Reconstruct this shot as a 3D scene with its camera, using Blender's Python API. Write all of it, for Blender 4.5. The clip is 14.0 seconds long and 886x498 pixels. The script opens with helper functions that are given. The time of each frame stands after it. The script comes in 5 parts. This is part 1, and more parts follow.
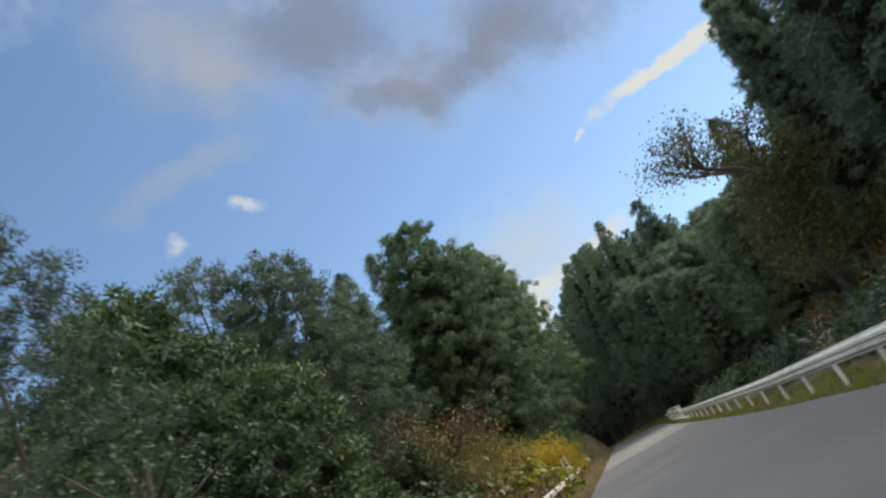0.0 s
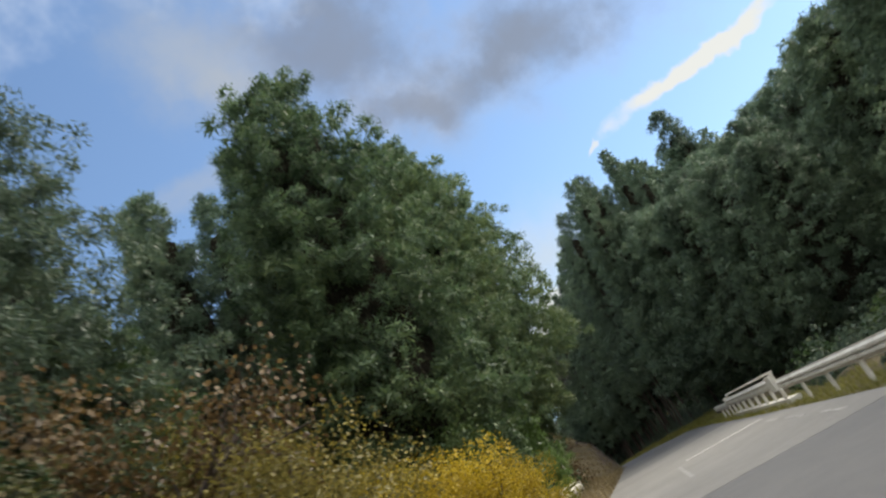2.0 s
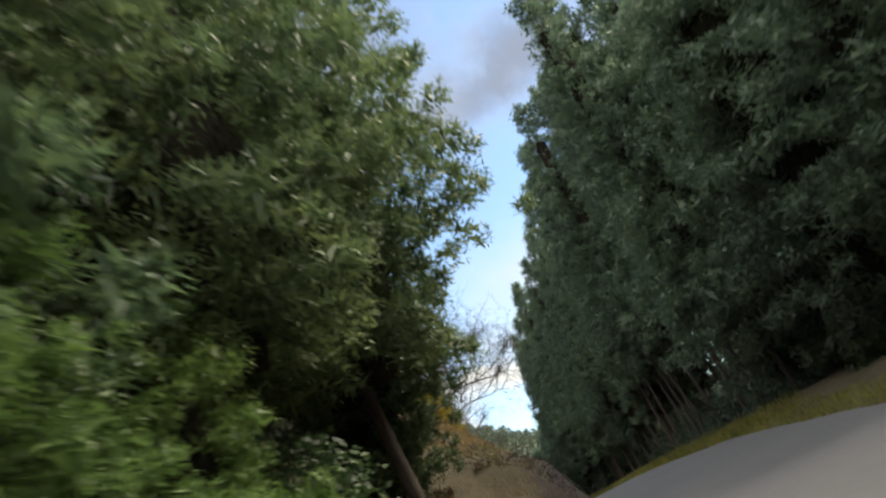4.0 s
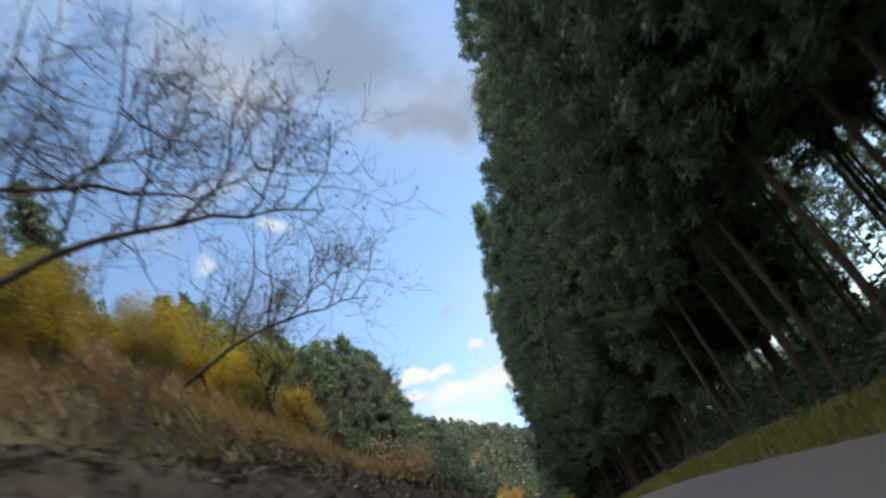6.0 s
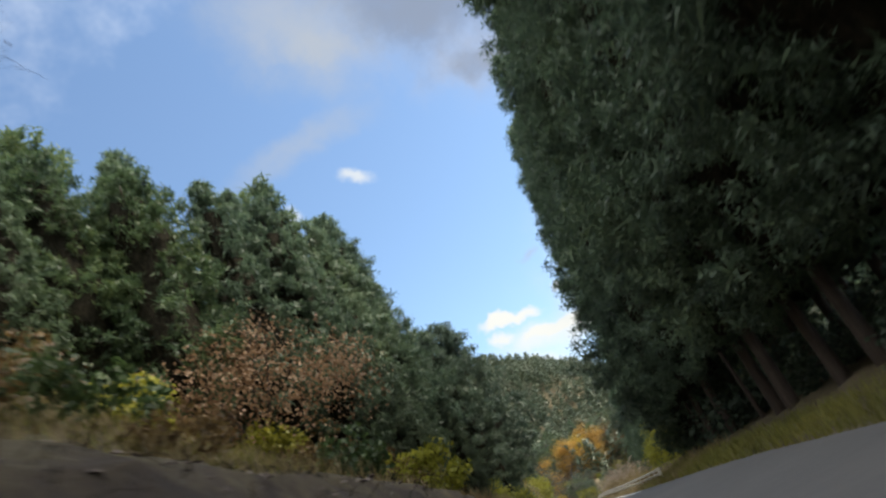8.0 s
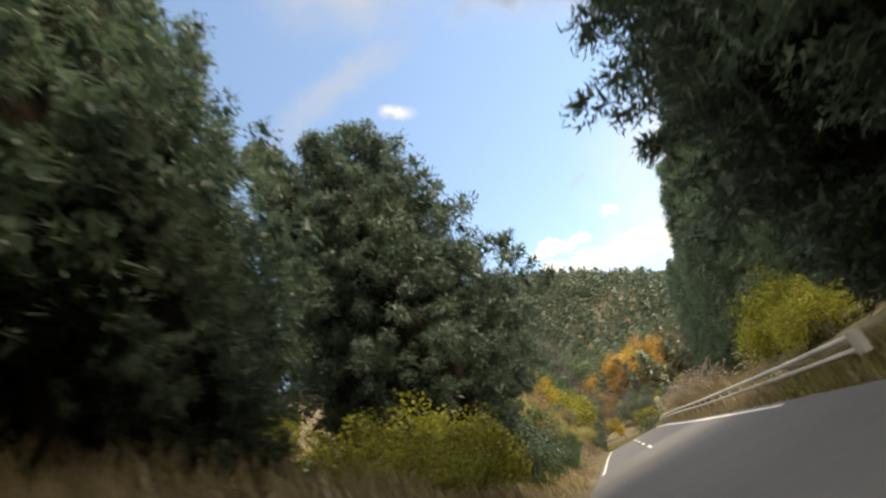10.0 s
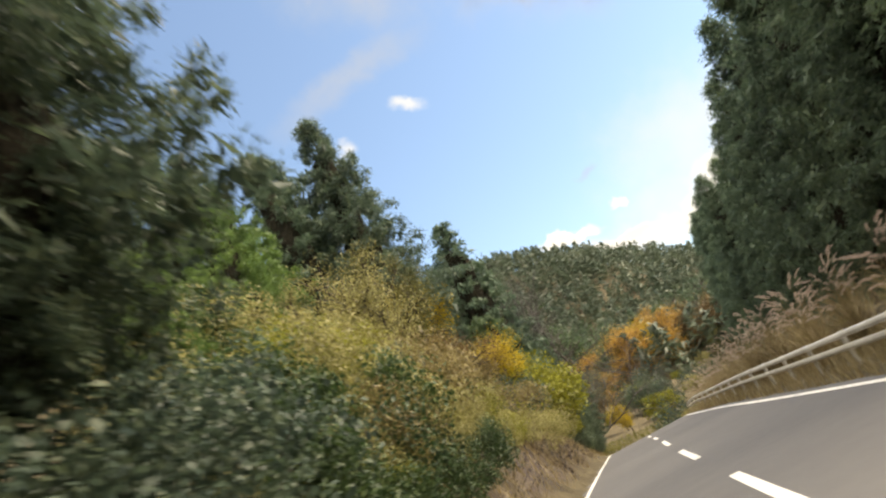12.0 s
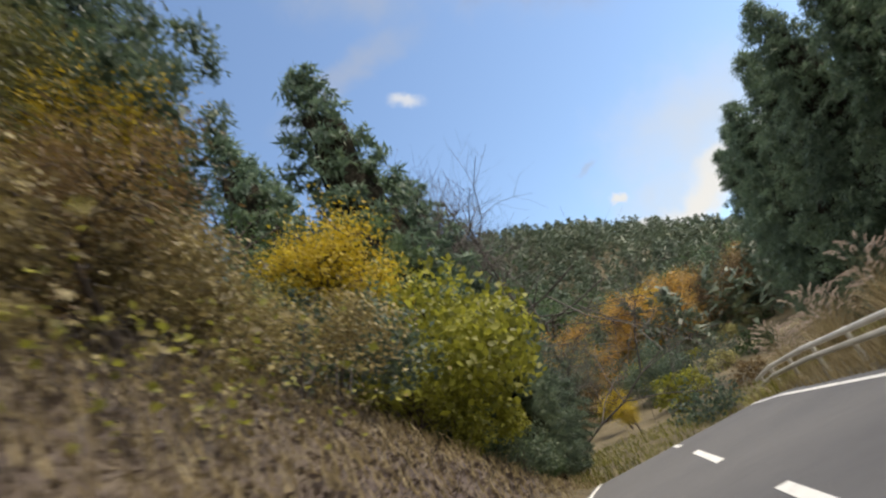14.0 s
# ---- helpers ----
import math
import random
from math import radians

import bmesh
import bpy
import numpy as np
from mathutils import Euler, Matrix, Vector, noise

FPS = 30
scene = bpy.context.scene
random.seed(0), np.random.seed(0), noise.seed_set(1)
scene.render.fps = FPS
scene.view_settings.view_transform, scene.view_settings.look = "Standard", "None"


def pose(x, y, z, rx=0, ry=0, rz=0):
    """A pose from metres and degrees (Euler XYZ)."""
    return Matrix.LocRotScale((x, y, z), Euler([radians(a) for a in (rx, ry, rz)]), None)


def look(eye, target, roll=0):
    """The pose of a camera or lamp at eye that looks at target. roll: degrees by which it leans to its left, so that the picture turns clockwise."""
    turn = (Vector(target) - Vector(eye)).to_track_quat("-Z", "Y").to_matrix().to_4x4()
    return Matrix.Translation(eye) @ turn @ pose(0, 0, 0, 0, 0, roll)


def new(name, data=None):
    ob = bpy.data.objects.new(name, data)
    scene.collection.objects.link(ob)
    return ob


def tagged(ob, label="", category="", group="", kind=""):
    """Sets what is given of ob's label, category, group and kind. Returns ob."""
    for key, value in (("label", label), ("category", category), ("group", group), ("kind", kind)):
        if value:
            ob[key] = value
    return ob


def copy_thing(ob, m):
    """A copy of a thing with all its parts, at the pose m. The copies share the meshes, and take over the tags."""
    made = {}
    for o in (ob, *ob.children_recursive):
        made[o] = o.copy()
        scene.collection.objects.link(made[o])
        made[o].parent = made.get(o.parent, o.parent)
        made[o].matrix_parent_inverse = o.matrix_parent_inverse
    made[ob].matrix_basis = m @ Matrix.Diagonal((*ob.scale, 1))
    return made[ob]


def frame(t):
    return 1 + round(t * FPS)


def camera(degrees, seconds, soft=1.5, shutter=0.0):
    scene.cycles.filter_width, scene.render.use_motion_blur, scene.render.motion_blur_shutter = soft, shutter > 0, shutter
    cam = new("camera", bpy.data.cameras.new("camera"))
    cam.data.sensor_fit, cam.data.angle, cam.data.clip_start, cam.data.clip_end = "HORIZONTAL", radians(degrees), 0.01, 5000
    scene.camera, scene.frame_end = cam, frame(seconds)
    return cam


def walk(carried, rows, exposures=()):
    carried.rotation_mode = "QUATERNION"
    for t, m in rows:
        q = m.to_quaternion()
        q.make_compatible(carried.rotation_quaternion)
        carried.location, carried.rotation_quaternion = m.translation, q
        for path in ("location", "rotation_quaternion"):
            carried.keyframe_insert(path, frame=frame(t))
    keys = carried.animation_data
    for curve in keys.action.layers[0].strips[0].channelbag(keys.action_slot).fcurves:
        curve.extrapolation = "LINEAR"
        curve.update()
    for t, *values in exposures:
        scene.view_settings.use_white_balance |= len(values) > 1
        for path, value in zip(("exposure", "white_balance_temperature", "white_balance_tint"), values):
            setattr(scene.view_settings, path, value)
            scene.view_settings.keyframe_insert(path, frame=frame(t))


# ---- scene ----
import collections
from functools import lru_cache

SOFT = 2.3
EXPO = ((0.0, 0.65, 6600, 5), (2.4, 1.05, 6700, 5), (3.0, 1.3, 7100, 6), (5.5, 1.2, 6800, 5), (6.5, 0.95, 6700, 5), (7.5, 1.0, 6700, 5), (10.0, 1.35, 7900, 8), (11.5, 1.35, 8000, 8), (12.1, 1.35, 7900, 8), (12.6, 1.0, 7000, 8), (14.0, 0.9, 6900, 9))
cam = camera(62.41, 14.0, soft=SOFT, shutter=0.3)
walk(cam, [
    (0.0, pose(0.00, 0.00, 0.00, 113.40, 27.42, 15.79)),
    (0.5, pose(-0.04, 8.32, 0.16, 113.57, 26.75, 16.13)),
    (1.0, pose(-0.07, 16.59, 0.34, 113.84, 26.43, 16.37)),
    (1.5, pose(-0.08, 24.94, 0.53, 114.06, 26.68, 16.57)),
    (2.0, pose(-0.06, 33.33, 0.78, 114.89, 26.98, 16.96)),
    (2.5, pose(0.04, 41.80, 1.07, 114.98, 26.72, 16.90)),
    (3.0, pose(0.13, 50.15, 1.36, 114.48, 25.84, 16.67)),
    (3.5, pose(0.21, 58.49, 1.67, 114.74, 25.50, 16.35)),
    (4.0, pose(0.31, 66.83, 2.00, 115.35, 25.64, 16.10)),
    (4.5, pose(0.44, 75.16, 2.35, 116.02, 26.01, 16.07)),
    (5.0, pose(0.55, 83.50, 2.69, 116.55, 26.35, 16.32)),
    (5.5, pose(0.58, 91.84, 3.02, 116.65, 26.40, 16.84)),
    (6.0, pose(0.45, 100.17, 3.30, 116.00, 25.99, 17.56)),
    (6.5, pose(0.10, 108.57, 3.52, 115.67, 25.87, 18.88)),
    (7.0, pose(-0.50, 117.02, 3.73, 115.59, 25.68, 20.74)),
    (7.5, pose(-1.31, 125.25, 3.97, 115.43, 25.21, 22.99)),
    (8.0, pose(-2.40, 133.47, 4.22, 114.90, 25.30, 25.01)),
    (8.5, pose(-3.80, 141.68, 4.45, 114.18, 25.73, 26.85)),
    (9.0, pose(-5.47, 149.87, 4.63, 113.39, 26.27, 28.46)),
    (9.5, pose(-7.39, 158.05, 4.76, 112.63, 26.77, 29.72)),
    (10.0, pose(-9.47, 166.25, 4.85, 112.07, 27.09, 30.45)),
    (10.5, pose(-11.65, 174.51, 4.92, 111.93, 27.05, 30.50)),
    (11.0, pose(-13.85, 182.79, 4.99, 111.71, 26.80, 30.64)),
    (11.5, pose(-16.05, 190.98, 5.09, 111.43, 26.05, 30.52)),
    (12.0, pose(-18.16, 198.79, 5.23, 111.62, 26.36, 30.94)),
    (12.5, pose(-20.25, 206.39, 5.33, 111.44, 26.84, 30.85)),
    (13.0, pose(-22.27, 213.75, 5.46, 111.69, 26.42, 30.95)),
    (13.5, pose(-24.29, 221.12, 5.63, 111.33, 26.25, 31.01)),
    (14.0, pose(-26.35, 228.71, 5.81, 111.44, 26.70, 31.09)),
], exposures=EXPO)

# ---- sky, sun ----
SUN_AZ, SUN_EL = 68.0, 47.0          # degrees clockwise from +y, degrees up
sun_dir = Vector((math.sin(radians(SUN_AZ)) * math.cos(radians(SUN_EL)),
                  math.cos(radians(SUN_AZ)) * math.cos(radians(SUN_EL)), math.sin(radians(SUN_EL))))
world = bpy.data.worlds.new("sky")
scene.world = world
world.use_nodes = True


class Net:
    """Short hand for building node trees."""
    def __init__(self, tree):
        self.t = tree
        self.t.nodes.clear()

    def n(self, kind, **kw):
        node = self.t.nodes.new(kind)
        for k, v in kw.items():
            if k == "ins":
                for i, val in v.items():
                    if isinstance(val, bpy.types.NodeSocket):
                        self.t.links.new(val, node.inputs[i])
                    else:
                        node.inputs[i].default_value = val
            else:
                setattr(node, k, v)
        return node

    def math(self, op, a, b=0.0, c=0.0, clamp=False):
        return self.n("ShaderNodeMath", operation=op, use_clamp=clamp, ins={0: a, 1: b, 2: c}).outputs[0]

    def vmath(self, op, a, b=(0, 0, 0)):
        node = self.n("ShaderNodeVectorMath", operation=op, ins={0: a, 1: b})
        return node.outputs["Value" if op in ("DOT_PRODUCT", "LENGTH") else "Vector"]

    def mix(self, f, a, b):
        node = self.n("ShaderNodeMix", data_type="RGBA")
        for i, val in ((0, f), (6, a), (7, b)):
            if isinstance(val, bpy.types.NodeSocket):
                self.t.links.new(val, node.inputs[i])
            else:
                node.inputs[i].default_value = val
        return node.outputs[2]

    def ramp(self, f, *stops):
        node = self.n("ShaderNodeValToRGB", ins={0: f})
        el = node.color_ramp.elements
        while len(el) < len(stops):
            el.new(0.5)
        for e, (p, col) in zip(el, stops):
            e.position, e.color = p, col if len(col) == 4 else (*col, 1)
        return node.outputs[0]

    def noise(self, vec, scale, detail=4.0, rough=0.55, out="Fac"):
        return self.n("ShaderNodeTexNoise", ins={"Vector": vec, "Scale": scale, "Detail": detail, "Roughness": rough}).outputs[out]


def unit(az, el):
    a, e = radians(az), radians(el)
    return Vector((math.sin(a) * math.cos(e), math.cos(a) * math.cos(e), math.sin(e)))


def build_sky():
    N = Net(world.node_tree)
    tc = N.n("ShaderNodeTexCoord").outputs["Generated"]
    sky = N.n("ShaderNodeTexSky", sky_type="NISHITA", sun_disc=False, sun_elevation=radians(SUN_EL),
              sun_rotation=radians(SUN_AZ), altitude=400.0, air_density=1.0, dust_density=0.6, ozone_density=2.6).outputs[0]
    wob = N.noise(tc, 5.0, 5.0, 0.6, "Color")
    wob = N.vmath("MULTIPLY", N.vmath("SUBTRACT", wob, (0.5, 0.5, 0.5)), (0.16, 0.16, 0.16))
    vec = N.vmath("ADD", tc, wob)
    soft_noise = N.noise(tc, 9.0, 6.0, 0.6)
    billow = N.noise(tc, 14.0, 5.0, 0.6)
    col = sky

    def cloud(az, el, length, width, tilt, colour, amount, edge=0.6, col=None):
        c = unit(az, el)
        right = Vector((math.cos(radians(az)), -math.sin(radians(az)), 0))
        up = right.cross(c)
        t = radians(tilt)
        a, b = right * math.cos(t) + up * math.sin(t), up * math.cos(t) - right * math.sin(t)
        d = N.vmath("SUBTRACT", vec, tuple(c))
        u = N.math("DIVIDE", N.vmath("DOT_PRODUCT", d, tuple(a)), length)
        v = N.math("DIVIDE", N.vmath("DOT_PRODUCT", d, tuple(b)), width)
        r2 = N.math("ADD", N.math("MULTIPLY", u, u), N.math("MULTIPLY", v, v))
        front = N.math("GREATER_THAN", N.vmath("DOT_PRODUCT", tc, tuple(c)), 0.5)
        m = N.math("SUBTRACT", 1.0, N.math("SQRT", r2))
        m = N.math("ADD", m, N.math("MULTIPLY", N.math("SUBTRACT", soft_noise, 0.5), 0.9))
        deep = N.n("ShaderNodeMapRange", interpolation_type="SMOOTHSTEP", ins={0: N.math("ADD", m, N.math("MULTIPLY", N.math("SUBTRACT", billow, 0.5), 0.9)), 1: 0.15, 2: 0.75}).outputs[0]
        m = N.n("ShaderNodeMapRange", interpolation_type="SMOOTHSTEP", ins={0: m, 1: 0.0, 2: edge, 3: 0.0, 4: amount}).outputs[0]
        rim = tuple(1.75 * v if colour[0] < 1.5 else v for v in colour)
        body = N.mix(deep, (*rim, 1), (*colour, 1))
        return N.mix(N.math("MULTIPLY", m, front), col, body)

    G, WH, LT = (1.15, 1.28, 1.65), (3.6, 3.6, 3.6), (1.9, 2.1, 2.55)
    for args in CLOUDS:
        az, el, ln, wd, tl, cname, amt, edge = args
        col = cloud(az, el, ln, wd, tl, {"grey": G, "white": WH, "thin": LT, "haze": (2.9, 3.05, 3.25)}[cname], amt, edge, col)
    # mostly unseen broken cloud overhead and behind, made bright as fill light
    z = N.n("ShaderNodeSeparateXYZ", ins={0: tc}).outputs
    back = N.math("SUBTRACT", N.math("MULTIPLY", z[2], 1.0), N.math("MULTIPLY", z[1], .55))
    fill_deck = N.math("ADD", back, N.math("MULTIPLY", N.math("SUBTRACT", N.noise(tc, 2.2, 6.0, 0.6), 0.5), 0.9))
    fill_deck = N.n("ShaderNodeMapRange", interpolation_type="SMOOTHSTEP", ins={0: fill_deck, 1: 0.38, 2: 0.75, 3: 0.0, 4: 0.9}).outputs[0]
    col = N.mix(fill_deck, col, (8.0, 7.9, 7.9, 1))
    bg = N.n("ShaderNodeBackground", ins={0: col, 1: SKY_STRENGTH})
    N.t.links.new(bg.outputs[0], N.n("ShaderNodeOutputWorld").inputs[0])


SKY_STRENGTH = 0.13
# azimuth, elevation, half length, half width, tilt, colour, amount, softness
CLOUDS = (
    (8.4, 32.0, 0.275, 0.112, -13, "grey", 0.88, 0.95),
    (-0.5, 32.4, 0.095, 0.040, -20, "grey", 0.70, 1.0),
    (-6.0, 39.0, 0.24, 0.115, -31, "grey", 0.80, 0.95),
    (-17.5, 42.0, 0.18, 0.11, -55, "thin", 0.80, 1.1),
    (-16.6, 40.1, 0.082, 0.030, -21, "thin", 0.75, 0.9),
    (20.4, 22.7, 0.150, 0.020, 4, "white", 1.00, 0.5),
    (10.8, 21.7, 0.019, 0.005, 2, "white", 0.80, 0.6),
    (-20.9, 34.1, 0.150, 0.037, 3, "thin", 0.50, 1.0),
    (-17.6, 29.3, 0.031, 0.014, -27, "white", 0.70, 0.9),
)
# low in the sky ahead
CLOUDS += (
    (-23.5, 29.3, 0.024, 0.015, -21, "white", 0.60, 0.9),
    (4.2, 14.4, 0.122, 0.039, 4, "white", 0.75, 0.9),
    (-11.9, 15.4, 0.053, 0.011, -9, "white", 0.85, 0.6),
    (-12.6, 14.1, 0.028, 0.014, -21, "white", 0.90, 0.7),
    (-11.6, 10.4, 0.066, 0.026, -22, "white", 0.85, 0.8),
    (-11.6, 15.3, 0.058, 0.014, -7, "white", 0.95, 0.5),
    (-8.5, 13.1, 0.053, 0.014, 2, "white", 0.95, 0.5),
    (-6.4, 15.6, 0.015, 0.008, 3, "white", 0.90, 0.6),
    (-3.7, 13.6, 0.115, 0.053, 11, "haze", 0.55, 1.0),
    (0.5, 17.5, 0.19, 0.12, 0, "haze", 0.75, 1.2),
    (-4.2, 12.4, 0.085, 0.024, 2, "white", 0.90, 0.8),
    (6.2, 15.2, 0.075, 0.030, 8, "white", 0.90, 0.8),
    (0.5, 14.2, 0.060, 0.030, 0, "white", 0.80, 0.9),
    (-10.4, 12.6, 0.080, 0.045, -8, "white", 0.80, 0.9),
    (-0.8, 12.6, 0.075, 0.035, 6, "white", 0.95, 0.8),
    (-7.6, 19.4, 0.030, 0.011, -4, "thin", 0.50, 0.9),
)
build_sky()
sun = new("sun", bpy.data.lights.new("sun", "SUN"))
sun.data.energy, sun.data.angle, sun.data.color = 3.0, radians(26), (1.0, 0.90, 0.76)
sun.matrix_world = look((0, 0, 60), Vector((0, 0, 60)) - sun_dir)


# ---- materials ----
def material(name, build):
    m = bpy.data.materials.new(name)
    m.use_nodes = True
    N = Net(m.node_tree)
    N.t.links.new(build(N), N.n("ShaderNodeOutputMaterial").inputs[0])
    return m


def bsdf(N, colour, rough, bump=None, strength=0.4, metal=0.0, dist=0.02, spec=0.5):
    p = N.n("ShaderNodeBsdfPrincipled", ins={"Base Color": colour, "Roughness": rough, "Metallic": metal, "Specular IOR Level": spec})
    if bump is not None:
        b = N.n("ShaderNodeBump", ins={"Height": bump, "Strength": strength, "Distance": dist})
        N.t.links.new(b.outputs[0], p.inputs["Normal"])
    return p.outputs[0]


def leaf_material(name, dark, mid, light, through_light=0.35, rough=0.5, patch=0.25, gloss=0.4, vary=0.5):
    """Foliage: patches of tone over metres, each leaf a little different, some light through the blade."""
    def build(N):
        g = N.n("ShaderNodeNewGeometry")
        info = N.n("ShaderNodeObjectInfo")
        where = N.vmath("ADD", g.outputs["Position"], (0, 0, 0))
        big = N.noise(where, patch, 3.0)
        isl = g.outputs["Random Per Island"]
        f = N.math("ADD", N.math("MULTIPLY", big, 0.9), N.math("MULTIPLY", isl, vary))
        f = N.math("ADD", f, N.math("MULTIPLY", info.outputs["Random"], 0.25))
        f = N.math("SUBTRACT", f, 0.33)
        col = N.ramp(f, (0.1, dark), (0.5, mid), (0.95, light))
        p = bsdf(N, col, rough, spec=gloss)
        tr = N.n("ShaderNodeBsdfTranslucent", ins={0: col}).outputs[0]
        return N.n("ShaderNodeMixShader", ins={0: through_light, 1: p, 2: tr}).outputs[0]
    return material(name, build)


M_CEDAR = leaf_material("cedar needles", (0.054, 0.084, 0.064), (0.100, 0.152, 0.100), (0.160, 0.218, 0.120), 0.4)
M_CEDAR_OLIVE = leaf_material("sunlit cedar needles", (0.040, 0.070, 0.044), (0.096, 0.150, 0.072), (0.185, 0.232, 0.090), 0.4)
M_GREEN = leaf_material("green leaves", (0.019, 0.039, 0.018), (0.046, 0.086, 0.032), (0.104, 0.148, 0.046), 0.35)
M_FRESH = leaf_material("fresh green needles", (0.055, 0.098, 0.030), (0.110, 0.185, 0.052), (0.190, 0.275, 0.080), 0.45)
M_GOLDLEAF = leaf_material("golden brown autumn leaves", (0.046, 0.042, 0.015), (0.15, 0.130, 0.034), (0.34, 0.285, 0.066), 0.4, patch=0.6)
M_BROWNVINE = leaf_material("withered vine leaves", (0.055, 0.045, 0.024), (0.19, 0.152, 0.064), (0.40, 0.335, 0.145), 0.4, patch=0.6)
M_EVERGREEN = leaf_material("dark evergreen leaves", (0.042, 0.066, 0.053), (0.076, 0.114, 0.079), (0.134, 0.168, 0.089), 0.4)
M_OLIVE = leaf_material("olive leaves", (0.045, 0.050, 0.018), (0.095, 0.098, 0.030), (0.17, 0.155, 0.05), 0.4)
M_YELLOW = leaf_material("yellow leaves", (0.15, 0.115, 0.012), (0.40, 0.295, 0.02), (0.62, 0.48, 0.045), 0.45)
M_YELLOWGREEN = leaf_material("yellow green leaves", (0.088, 0.098, 0.017), (0.245, 0.250, 0.035), (0.46, 0.455, 0.080), 0.5)
M_ORANGE = leaf_material("orange leaves", (0.19, 0.10, 0.022), (0.44, 0.25, 0.045), (0.60, 0.38, 0.08), 0.4)
M_RUST = leaf_material("rust brown leaves", (0.048, 0.032, 0.017), (0.132, 0.085, 0.035), (0.25, 0.172, 0.068), 0.35)
M_VINE = leaf_material("climbing vine leaves", (0.055, 0.055, 0.026), (0.27, 0.25, 0.092), (0.54, 0.51, 0.24), 0.45, patch=0.6)
M_PINKBROWN = leaf_material("dry pinkish leaves", (0.11, 0.066, 0.040), (0.25, 0.158, 0.098), (0.40, 0.27, 0.17), 0.35)
M_STRAW = leaf_material("dry grass", (0.12, 0.09, 0.045), (0.27, 0.21, 0.11), (0.42, 0.35, 0.2), 0.35)
M_GOLD = leaf_material("golden dry grass", (0.16, 0.095, 0.042), (0.33, 0.20, 0.085), (0.47, 0.32, 0.15), 0.35)
M_PLUME = leaf_material("grass plumes", (0.35, 0.28, 0.24), (0.52, 0.43, 0.37), (0.68, 0.6, 0.53), 0.5)
M_FARWOOD = leaf_material("distant woods", (0.045, 0.070, 0.050), (0.085, 0.110, 0.070), (0.150, 0.145, 0.085), 0.3, patch=.06, vary=0.3)
M_LITTER = leaf_material("fallen leaves", (0.052, 0.041, 0.036), (0.112, 0.087, 0.077), (0.24, 0.198, 0.175), 0.2)
M_GRASS = leaf_material("verge grass", (0.07, 0.075, 0.018), (0.19, 0.19, 0.04), (0.34, 0.31, 0.085), 0.35)


def bark(N):
    p = N.n("ShaderNodeTexCoord").outputs["Object"]
    st = N.n("ShaderNodeMapping", ins={0: p, 3: (9.0, 9.0, 0.7)}).outputs[0]
    a = N.noise(st, 2.0, 6.0, 0.65)
    b = N.noise(p, 0.8, 3.0)
    col = N.ramp(N.math("ADD", N.math("MULTIPLY", a, 0.7), N.math("MULTIPLY", b, 0.3)),
                 (0.3, (0.022, 0.017, 0.015)), (0.52, (0.06, 0.045, 0.038)), (0.75, (0.125, 0.103, 0.088)))
    return bsdf(N, col, 0.9, a, 0.8, dist=0.05)


M_BARK = material("bark", bark)


def grey_bark(N):
    p = N.n("ShaderNodeTexCoord").outputs["Object"]
    a = N.noise(p, 6.0, 5.0, 0.6)
    col = N.ramp(a, (0.3, (0.04, 0.035, 0.034)), (0.6, (0.095, 0.083, 0.078)), (0.8, (0.18, 0.165, 0.15)))
    return bsdf(N, col, 0.85, a, 0.5)


M_TWIG = material("grey twig bark", grey_bark)


# near-black brown: dry stems, and the shade painted inside the crowns
def twig_shade(N):
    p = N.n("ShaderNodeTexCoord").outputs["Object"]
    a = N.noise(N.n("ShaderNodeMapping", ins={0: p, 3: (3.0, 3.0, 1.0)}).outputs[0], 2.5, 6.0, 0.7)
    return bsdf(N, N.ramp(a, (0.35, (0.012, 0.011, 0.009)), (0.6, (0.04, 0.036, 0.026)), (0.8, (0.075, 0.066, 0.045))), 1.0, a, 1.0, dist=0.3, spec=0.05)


M_TWIG_SHADE = material("dry twigs and crown shade", twig_shade)


def ground_mat(N):
    p = N.n("ShaderNodeNewGeometry").outputs["Position"]
    nz = N.n("ShaderNodeSeparateXYZ", ins={0: N.n("ShaderNodeNewGeometry").outputs["Normal"]}).outputs[2]
    a, b, c = N.noise(p, 0.35, 4.0), N.noise(p, 2.2, 5.0, 0.65), N.noise(p, 14.0, 4.0, 0.7)
    f = N.math("ADD", N.math("MULTIPLY", a, 0.45), N.math("ADD", N.math("MULTIPLY", b, 0.35), N.math("MULTIPLY", c, 0.2)))
    soil = N.ramp(f, (0.3, (0.028, 0.021, 0.022)), (0.5, (0.072, 0.053, 0.053)), (0.68, (0.175, 0.138, 0.132)))
    moss = N.ramp(f, (0.32, (0.036, 0.031, 0.018)), (0.5, (0.092, 0.073, 0.040)), (0.7, (0.18, 0.145, 0.082)))
    flat = N.n("ShaderNodeMapRange", ins={0: N.math("ADD", nz, N.math("MULTIPLY", N.math("SUBTRACT", b, 0.5), 0.6)), 1: 0.5, 2: 0.8}).outputs[0]
    return bsdf(N, N.mix(flat, soil, moss), 0.95, N.math("ADD", b, N.math("MULTIPLY", c, 0.5)), 0.9, dist=0.12)


M_GROUND = material("leaf litter and soil", ground_mat)


